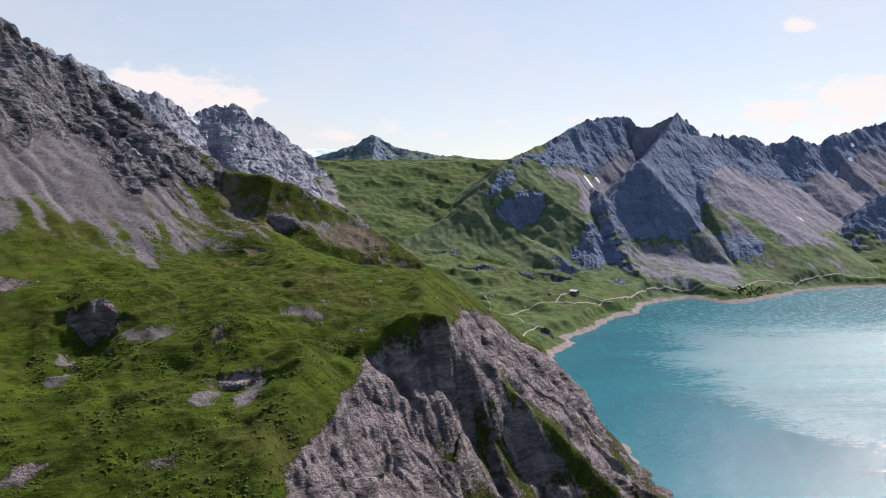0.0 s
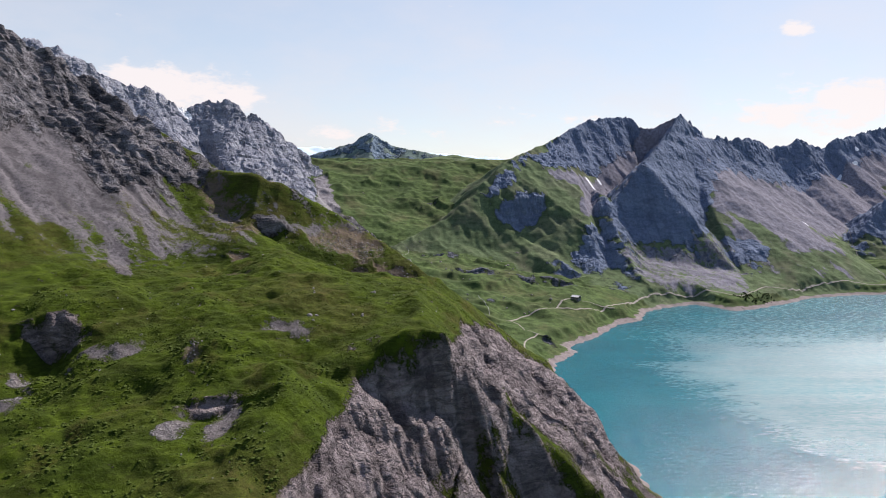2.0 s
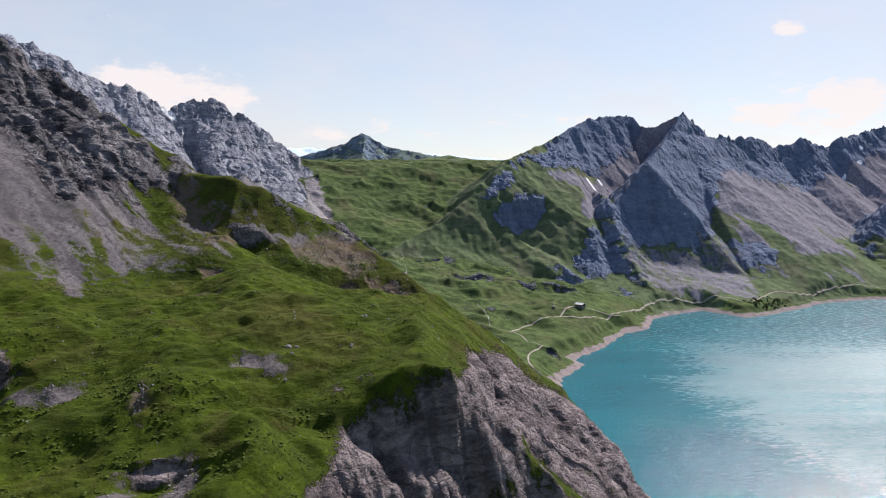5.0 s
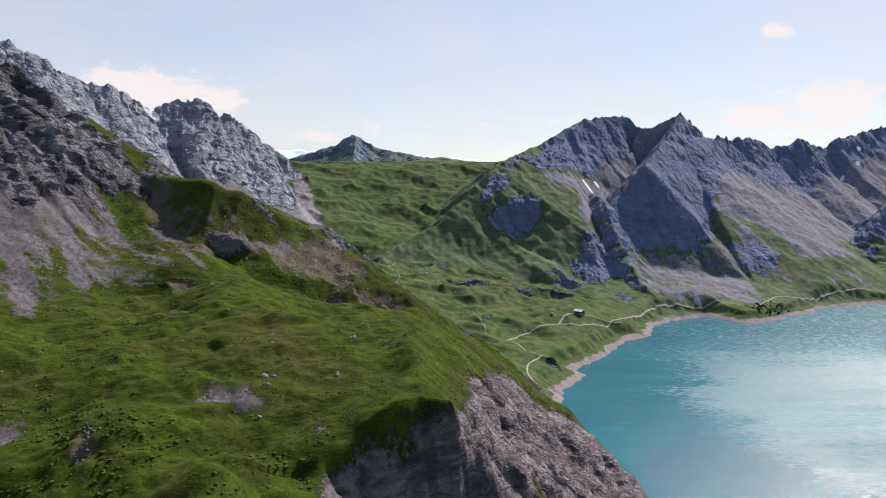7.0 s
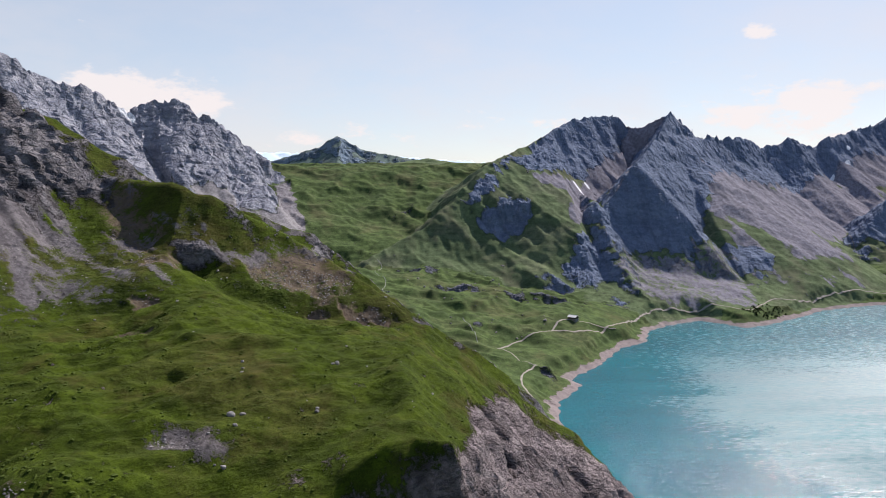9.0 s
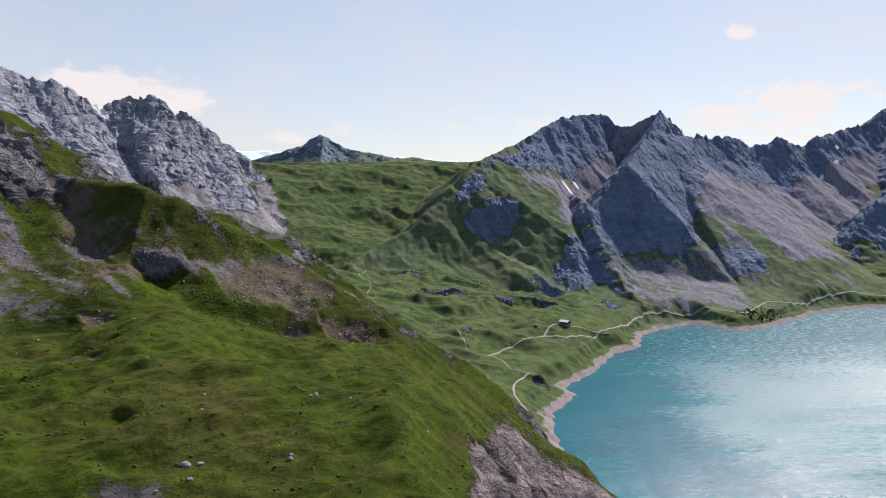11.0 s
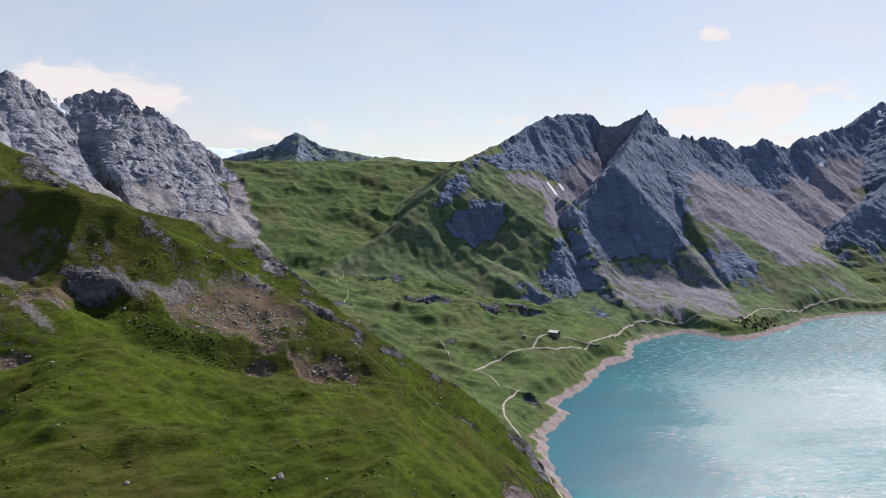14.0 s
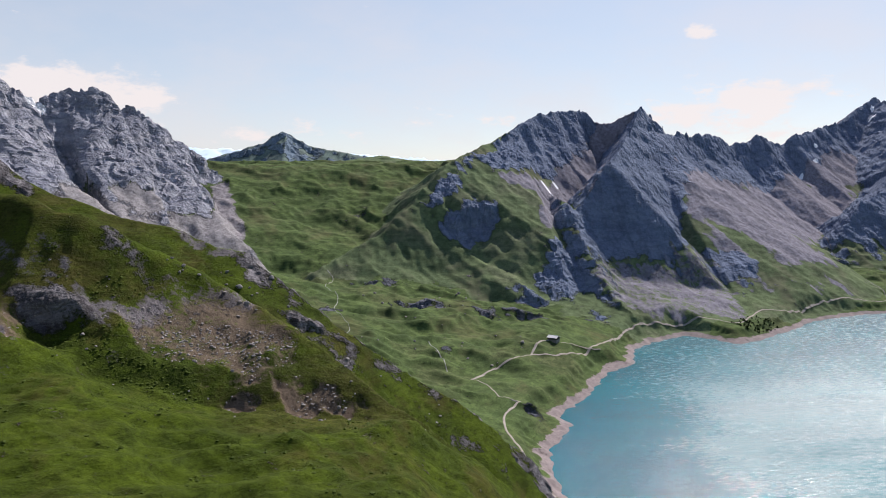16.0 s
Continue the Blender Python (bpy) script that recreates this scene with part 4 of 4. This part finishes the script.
# ---------------------------------------------------------------- lake
def water_material():
    m, nt, b = material("turquoise_water")
    p = coords(nt)
    drift = noise_tex(nt, coords(nt, (0.4, 1.0, 1.0)), 0.01, 4)
    col = mix(nt, ramp(nt, drift, 0.35, 0.65), (0.0, 0.115, 0.155), (0.0, 0.145, 0.185))
    nt.links.new(col, b.inputs["Base Color"])
    b.inputs["IOR"].default_value = 1.33
    b.inputs["Specular IOR Level"].default_value = 0.6
    # wind-stirred water over the open lake, sleeker water towards the shores
    place = nt.nodes.new("ShaderNodeSeparateXYZ")
    nt.links.new(p, place.inputs[0])
    calm = noise_tex(nt, coords(nt, (0.3, 1.0, 1.0)), 0.012, 7, 0.66, 0.6)
    drift2 = math_node(nt, "MULTIPLY_ADD", calm, 240.0, -120.0)
    lean = math_node(nt, "MULTIPLY", math_node(nt, "MINIMUM", math_node(nt, "SUBTRACT", place.outputs[1], 794.0), 0.0), 0.45)
    open_water = math_node(nt, "ADD", math_node(nt, "ADD", place.outputs[0], lean), drift2)
    stirred = math_node(nt, "MULTIPLY", ramp(nt, open_water, 250, 370),
                        math_node(nt, "MULTIPLY_ADD", ramp(nt, math_node(nt, "ADD", place.outputs[1], drift2), 1280, 880), 0.88, 0.12))
    fleck = noise_tex(nt, coords(nt, (0.3, 1.0, 1.0)), 0.3, 5, 0.75)
    streaks = noise_tex(nt, coords(nt, (0.12, 1.0, 1.0)), 0.035, 6, 0.7, 0.4)
    stirred = math_node(nt, "MULTIPLY", stirred, math_node(nt, "ADD", math_node(nt, "MULTIPLY_ADD", fleck, 0.8, 0.2), math_node(nt, "MULTIPLY", ramp(nt, streaks, 0.3, 0.7), 0.45)))
    sleek = math_node(nt, "MULTIPLY_ADD", ramp(nt, fleck, 0.42, 0.62), 0.17, 0.1)
    nt.links.new(math_node(nt, "ADD", math_node(nt, "MULTIPLY", stirred, 0.42), sleek), b.inputs["Roughness"])
    w = math_node(nt, "ADD", noise_tex(nt, coords(nt, (0.4, 1.0, 1.0)), 0.24, 5, 0.65), math_node(nt, "MULTIPLY", noise_tex(nt, p, 0.8, 4, 0.7), 0.6))
    bp = node(nt, "ShaderNodeBump", Height=w, Strength=1.0, Distance=0.5)
    nt.links.new(bp.outputs[0], b.inputs["Normal"])
    return m


def lake():
    me = bpy.data.meshes.new("lake")
    bm = bmesh.new()
    vs = [bm.verts.new((x, y, 0)) for x, y in [(60, -1600), (3200, -1600), (3200, 1700), (60, 1700)]]
    bm.faces.new(vs)
    bm.to_mesh(me)
    bm.free()
    me.materials.append(water_material())
    tagged(new("water", me), "turquoise mountain lake with wind ripples and glitter", "lake", kind="structure")


lake()


# ---------------------------------------------------------------- paths and streams, laid on the land
def plain_material(name, a, b, scale, rough=0.9, bump=0.0, spec=0.2):
    m, nt, bs = material(name)
    p = coords(nt)
    n = noise_tex(nt, p, scale, 6, 0.65)
    col = mix(nt, ramp(nt, n, 0.3, 0.7), a, b)
    col = mix(nt, math_node(nt, "MULTIPLY", ramp(nt, noise_tex(nt, p, scale * 5, 4), 0.4, 0.75), 0.4), col, tuple(0.6 * v for v in a))
    nt.links.new(col, bs.inputs["Base Color"])
    bs.inputs["Roughness"].default_value = rough
    bs.inputs["Specular IOR Level"].default_value = spec
    if bump:
        nt.links.new(node(nt, "ShaderNodeBump", Height=n, Strength=1.0, Distance=bump).outputs[0], bs.inputs["Normal"])
    return m


mat_path = plain_material("pale_gravel", (0.38, 0.35, 0.31), (0.29, 0.265, 0.23), 0.6)
mat_stone = plain_material("weathered_stone", (0.36, 0.34, 0.33), (0.22, 0.2, 0.195), 0.7, 0.9, 0.3)
mat_roof = plain_material("pale_sheet_metal_roof", (0.8, 0.79, 0.78), (0.72, 0.71, 0.7), 0.8, 0.35, 0, 0.5)
mat_timber = plain_material("dark_weathered_timber", (0.09, 0.07, 0.06), (0.055, 0.043, 0.037), 1.5, 0.85)
mat_wallstone = plain_material("grey_masonry", (0.3, 0.28, 0.26), (0.2, 0.19, 0.18), 1.2)
mat_brook = plain_material("white_brook_water", (0.38, 0.4, 0.4), (0.14, 0.15, 0.14), 0.12, 0.4, 0.2, 0.5)
mat_streambed = plain_material("pale_stream_gravel", (0.24, 0.23, 0.23), (0.16, 0.155, 0.15), 0.3)
mat_pine = plain_material("dwarf_pine_green", (0.022, 0.04, 0.014), (0.04, 0.06, 0.018), 1.0)
mat_bark = plain_material("pine_bark", (0.11, 0.08, 0.06), (0.07, 0.05, 0.04), 3.0)


def curve_points(line, gap):
    """A smooth run of places along a line."""
    pts = [np.array(p, float) for p in line]
    pts = [2 * pts[0] - pts[1]] + pts + [2 * pts[-1] - pts[-2]]
    out = []
    for a, b, c, d in zip(pts, pts[1:], pts[2:], pts[3:]):
        n = max(2, int(np.linalg.norm(c - b) / gap))
        for k in range(n):
            t = k / n
            out.append(0.5 * ((2 * b) + (c - a) * t + (2 * a - 5 * b + 4 * c - d) * t ** 2 + (3 * b - a - 3 * c + d) * t ** 3))
    return out + [pts[-2]]


def strip(name, line, width, mat, lift, label, category, seed=0, gap=2.0):
    pts = curve_points(line, gap)
    bm = bmesh.new()
    rows = []
    for k, p in enumerate(pts):
        q, r = pts[max(0, k - 1)], pts[min(len(pts) - 1, k + 1)]
        d = (r - q) / (np.linalg.norm(r - q) + 1e-9)
        n = np.array([-d[1], d[0]])
        w = width * (0.5 + 0.22 * float(gnoise(np.array([k * 0.23]), np.array([seed + 0.5]))[0]))
        j = 0.35 * width * float(gnoise(np.array([k * 0.11]), np.array([seed + 7.5]))[0])
        mid = p + n * j
        row = []
        hs = [ground(*(mid + n * w * u)) for u in (-1.15, -0.5, 0, 0.5, 1.15)]
        for u, h in zip((-1.15, -0.5, 0, 0.5, 1.15), hs):
            z = max(h, 0.5 * (h + sum(hs) / 5)) + (lift if abs(u) < 1 else lift * 0.2)
            row.append(bm.verts.new((*(mid + n * w * u), z)))
        rows.append(row)
    for a, b in zip(rows, rows[1:]):
        for k in range(4):
            bm.faces.new((a[k], a[k + 1], b[k + 1], b[k])).smooth = True
    bmesh.ops.recalc_face_normals(bm, faces=bm.faces)
    if sum(f.normal.z for f in bm.faces) < 0:
        bmesh.ops.reverse_faces(bm, faces=bm.faces)
    me = bpy.data.meshes.new(name)
    bm.to_mesh(me)
    bm.free()
    me.materials.append(mat)
    return tagged(new(name, me), label, category, kind="structure")


strip("lake_path", [(119, 800), (117, 868), (110, 892), (109, 940), (105, 980), (112, 1020), (134, 1057)], 1.7, mat_path, 0.35, "narrow pale gravel footpath along the green lakeside slope", "path", 1)
strip("link_path", [(134, 1057), (117, 1062), (110, 1100), (96, 1132)], 1.2, mat_path, 0.3, "faint trodden footpath climbing through alpine grass", "path", 2)
strip("alp_road", [(96, 1132), (123, 1164), (148, 1178), (179, 1208), (207, 1211), (236, 1230), (263, 1258), (296, 1300), (330, 1346), (360, 1388), (398, 1418), (486, 1438),
                   (542, 1422), (584, 1456), (617, 1484), (665, 1494), (746, 1542), (813, 1568), (858, 1574), (905, 1580)], 2.4, mat_path, 0.45,
      "pale gravel farm road curving round the lake shore", "road", 3)
strip("hut_drive", [(179, 1208), (190, 1228), (200, 1244), (210, 1247)], 2.6, mat_path, 0.4, "pale gravel drive leading up to the hut", "path", 4)
strip("hut_footpath", [(224, 1244), (240, 1254), (257, 1260), (282, 1266)], 1.1, mat_path, 0.3, "thin footpath from the hut to the road", "path", 5)
strip("brook_1", [(-67, 1471), (-59, 1455), (-68, 1405), (-52, 1370), (-49, 1335), (-53, 1300), (-50, 1279), (-43, 1259), (-33, 1223), (-37, 1203)], 0.55, mat_brook, 0.35,
      "white mountain brook tumbling down the green valley", "stream", 6)
strip("brook_2", [(58, 1212), (61, 1200), (68, 1176), (72, 1140)], 0.7, mat_brook, 0.35, "short white brook between rocks in the meadow", "stream", 7)
strip("brook_3", [(1060, 2040), (1046, 2004), (1010, 1900), (985, 1800), (960, 1700), (930, 1620), (905, 1580)], 1.3, mat_streambed, 0.5,
      "pale stream bed running down to the lake", "stream", 8)


# ---------------------------------------------------------------- hut
def part(name, bm, mat, parent, label=""):
    me = bpy.data.meshes.new(name)
    bmesh.ops.recalc_face_normals(bm, faces=bm.faces)
    bm.to_mesh(me)
    bm.free()
    me.materials.append(mat)
    ob = new(name, me)
    ob.parent = parent
    if label:
        tagged(ob, label)
    return ob


def prism(outline, y0, y1):
    """A solid from an outline in x, z, drawn along y."""
    bm = bmesh.new()
    a = [bm.verts.new((x, y0, z)) for x, z in outline]
    b = [bm.verts.new((x, y1, z)) for x, z in outline]
    bm.faces.new(a), bm.faces.new(b[::-1])
    for k in range(len(a)):
        n = (k + 1) % len(a)
        bm.faces.new((a[k], b[k], b[n], a[n]))
    return bm


def hut(x, y, turn):
    base = new("alpine_hut")
    low = min(ground(x + dx, y + dy) for dx in (-5, 0, 5) for dy in (-6, 0, 6))
    high = max(ground(x + dx, y + dy) for dx in (-4, 0, 4) for dy in (-5, 0, 5))
    base.matrix_world = pose(x, y, low - 0.2, 0, 0, turn)
    top = high - low + 0.6
    part("foundation", prism([(-4.7, 0), (4.7, 0), (4.7, top), (-4.7, top)], -6.2, 6.2), mat_wallstone, base, "grey masonry foundation")
    part("wall", prism([(-4.5, top), (4.5, top), (4.5, top + 2.4), (0, top + 4.3), (-4.5, top + 2.4)], -6.0, 6.0), mat_timber, base, "dark weathered timber walls")
    for s in (-1, 1):
        part("roof_panel", prism([(0, top + 4.35), (0, top + 4.65), (5.5 * s, top + 2.3), (5.5 * s, top + 2.0)], -6.9, 6.9), mat_roof, base, "pale grey sheet metal roof slope")
    part("ridge_cap", prism([(-0.3, top + 4.52), (0, top + 4.82), (0.3, top + 4.52)], -6.9, 6.9), mat_roof, base)
    for yy in (-3.4, 0.2, 3.6):
        part("window", prism([(-4.56, top + 0.9), (-4.49, top + 0.9), (-4.49, top + 1.9), (-4.56, top + 1.9)], yy - 0.45, yy + 0.45), mat_wallstone, base)
    tagged(base, "small dark timber hut with pale metal gable roof", "hut")
    return base


hut(216, 1248, 49)


# ---------------------------------------------------------------- boulders and stones
def rock_bm(seed, squat=0.7, level=2):
    bm = bmesh.new()
    bmesh.ops.create_icosphere(bm, subdivisions=level, radius=1.0)
    rng = random.Random(seed)
    cuts = [(Vector((rng.gauss(0, 1), rng.gauss(0, 1), rng.gauss(0, 1))).normalized(), rng.uniform(0.55, 0.85)) for _ in range(9)]
    for v in bm.verts:
        for n, d in cuts:
            over = v.co.dot(n) - d
            if over > 0:
                v.co -= n * over * 0.9
        v.co *= 1 + 0.12 * noise.noise(v.co * 2.3 + Vector((seed, 0, 0)))
        v.co.z *= squat
    return bm


def rock_mesh(name, seed, squat, level=2):
    bm = rock_bm(seed, squat, level)
    me = bpy.data.meshes.new(name)
    bm.to_mesh(me)
    bm.free()
    me.materials.append(mat_stone)
    return me


rock_shapes = [rock_mesh("boulder", s, q) for s, q in ((3, 0.75), (8, 0.6), (14, 0.85), (21, 0.55), (33, 0.7))]


def boulder(x, y, size, label, group, k=0):
    ob = new("boulder", rock_shapes[k % len(rock_shapes)])
    rng = random.Random(int(x * 13 + y * 7))
    ob.matrix_world = pose(x, y, ground(x, y) + 0.22 * size, rng.uniform(-12, 12), rng.uniform(-12, 12), rng.uniform(0, 360)) @ Matrix.Diagonal((size, size * rng.uniform(0.75, 1.1), size, 1))
    return tagged(ob, label, "boulder", group)


for k, (bx, by, bs) in enumerate([(-70, 439, 1.6), (-66.5, 440.5, 1.3), (-67, 431.5, 0.9), (-66.8, 414.7, 1.4), (-43, 444.5, 0.9), (-40, 486, 1.3), (-41.5, 484, 0.8),
                                  (-74, 476, 0.8), (-72, 467, 0.7), (-71, 461, 0.8), (-43, 446, 0.7), (-120, 552, 0.8), (-74, 426, 0.6), (-38, 506, 0.6)]):
    boulder(bx, by, bs, "pale grey boulder lying on the green meadow", "boulders on the near meadow", k)

# loose blocks below the scars and crags: area x0, x1, y0, y1, count, least, most
_r = random.Random(5)
for x0, x1, y0, y1, count, a, b, what in [(-120, -20, 596, 640, 46, 0.35, 1.0, "brown scar"), (-110, -60, 640, 668, 14, 0.5, 1.3, "scree scar"),
                                          (-230, -130, 530, 640, 40, 0.35, 1.0, "grassy slope"), (-240, -140, 380, 470, 16, 0.4, 1.0, "steep meadow"),
                                          (-15, 30, 600, 660, 16, 0.6, 1.8, "ridge end"), (-10, 80, 660, 860, 34, 0.7, 2.2, "lakeside slope"),
                                          (-110, 20, 300, 560, 34, 0.25, 0.6, "near meadow"), (-110, -20, 830, 900, 26, 1.0, 3.0, "green shoulder"),
                                          (-60, 200, 1150, 1480, 40, 1.0, 3.0, "valley meadow")]:
    for k in range(count):
        boulder(_r.uniform(x0, x1), _r.uniform(y0, y1), a + (b - a) * _r.random() ** 2.2, "small grey rock lying on the " + what, "rocks on the " + what, k)


# ---------------------------------------------------------------- tussocks and loose stones, far too many to count
def scatter(name, spots, shape, mat, label, category):
    """One sheet of many small clumps: spots of x, y, width, height."""
    ref = bmesh.new()
    bmesh.ops.create_icosphere(ref, subdivisions=1, radius=1.0)
    base = np.array([v.co[:] for v in ref.verts])
    tris = np.array([[v.index for v in f.verts] for f in ref.faces])
    ref.free()
    rng = np.random.RandomState(len(spots))
    cos, faces = [], []
    for k, (px, py, w, h) in enumerate(spots):
        a = rng.uniform(0, 6.283)
        c = base * (1 + shape * rng.uniform(-1, 1, (len(base), 1)))
        c = np.stack([c[:, 0] * math.cos(a) - c[:, 1] * math.sin(a) * rng.uniform(0.6, 1), c[:, 0] * math.sin(a) + c[:, 1] * math.cos(a), c[:, 2]], -1)
        cos.append(c * (w, w, h) + (px, py, ground(px, py) + 0.15 * h))
        faces.append(tris + k * len(base))
    me = bpy.data.meshes.new(name)
    me.from_pydata(np.concatenate(cos).tolist(), [], np.concatenate(faces).tolist())
    me.materials.append(mat)
    return tagged(new(name, me), label, category, kind="stuff")


def spread(boxes, seed, grow):
    """Places in boxes of x0, x1, y0, y1, count, least, most, gathered where a noise runs high."""
    rng, out = random.Random(seed), []
    for x0, x1, y0, y1, count, a, b in boxes:
        n = 0
        while n < count:
            px, py = rng.uniform(x0, x1), rng.uniform(y0, y1)
            f = float(fbm(np.array([px / 26.0]), np.array([py / 26.0]), 3, seed)[0])
            if rng.random() < 0.5 + 2.2 * f and grow(px, py):
                w = a + (b - a) * rng.random() ** 2
                out.append((px, py, w, w * rng.uniform(0.35, 0.7)))
                n += 1
    return out


def cover_at(px, py, k):
    g = sheets[0]
    i, j = int((px - g["x0"]) / g["cell"]), int((py - g["y0"]) / g["cell"])
    return float(g["masks"][k][min(max(j, 0), len(g["ys"]) - 1), min(max(i, 0), len(g["xs"]) - 1)])


def grassy(px, py):
    return cover_at(px, py, 0) + cover_at(px, py, 1) + cover_at(px, py, 2) < 0.3


def stony(px, py):
    return max(cover_at(px, py, 1), cover_at(px, py, 2)) > 0.4


mat_tussock = plain_material("dark_tussock_grass", (0.045, 0.07, 0.008), (0.07, 0.1, 0.01), 0.5)
scatter("tussock_grass", spread([(-210, -45, 260, 400, 2600, 0.35, 1.1), (-215, -120, 400, 540, 1100, 0.3, 0.9), (-120, 20, 400, 600, 1100, 0.25, 0.8),
                                 (-170, -60, 600, 642, 420, 0.25, 0.8)], 3, grassy), 0.3, mat_tussock, "dark green tussocks and low shrubs on the meadow", "grass")
scatter("loose_stones", spread([(-115, -20, 596, 642, 700, 0.2, 0.8), (-222, -130, 520, 640, 500, 0.2, 0.7), (-120, -60, 310, 435, 350, 0.2, 0.6),
                                (-205, -140, 370, 415, 250, 0.2, 0.6)], 9, stony), 0.35, mat_stone, "loose grey stones lying on bare scree", "stones")


# ---------------------------------------------------------------- dwarf pines by the shore
def pine(name):
    top = new(name)
    bm = bmesh.new()
    bmesh.ops.create_cone(bm, cap_ends=True, segments=7, radius1=0.22, radius2=0.06, depth=2.6, matrix=Matrix.Translation((0, 0, 1.3)))
    part("trunk", bm, mat_bark, top)
    bm = bmesh.new()
    rng = random.Random(4)
    for k in range(60):
        z = rng.uniform(0.3, 3.2)
        r = (1.9 - 0.5 * z) * math.sqrt(rng.random()) * 1.25
        a = rng.uniform(0, 6.283)
        c = Vector((r * math.cos(a), r * math.sin(a), z))
        for _ in range(2):
            d = Vector((rng.gauss(0, 1), rng.gauss(0, 1), rng.gauss(0.4, 0.8))).normalized() * rng.uniform(0.35, 0.7)
            e = d.cross(Vector((rng.gauss(0, 1), rng.gauss(0, 1), rng.gauss(0, 1)))).normalized() * 0.28
            bm.faces.new([bm.verts.new(c + v) for v in (-d - e, d * 0.2 - e * 1.4, d, d * 0.2 + e * 1.4)])
    part("crown", bm, mat_pine, top, "dense dark green needles")
    return tagged(top, "dark green dwarf mountain pine above the shore", "shrub", "dwarf pines above the shore")


first_pine, placed = None, 0
while placed < 90:
    u, v = _r.uniform(-1, 1), _r.uniform(-1, 1)
    if u * u + v * v > 1:
        continue
    px_, py_ = 574 + 42 * u - 6 * v, 1424 + 24 * v + 18 * u
    m = pose(px_, py_, ground(px_, py_) - 0.1, 0, 0, _r.uniform(0, 360)) @ Matrix.Scale(_r.uniform(0.5, 1.0), 4)
    if first_pine is None:
        first_pine = pine("dwarf_pine")
        first_pine.matrix_world = m
    else:
        copy_thing(first_pine, m @ Matrix.Diagonal((*[1 / s for s in first_pine.scale], 1)))
    placed += 1
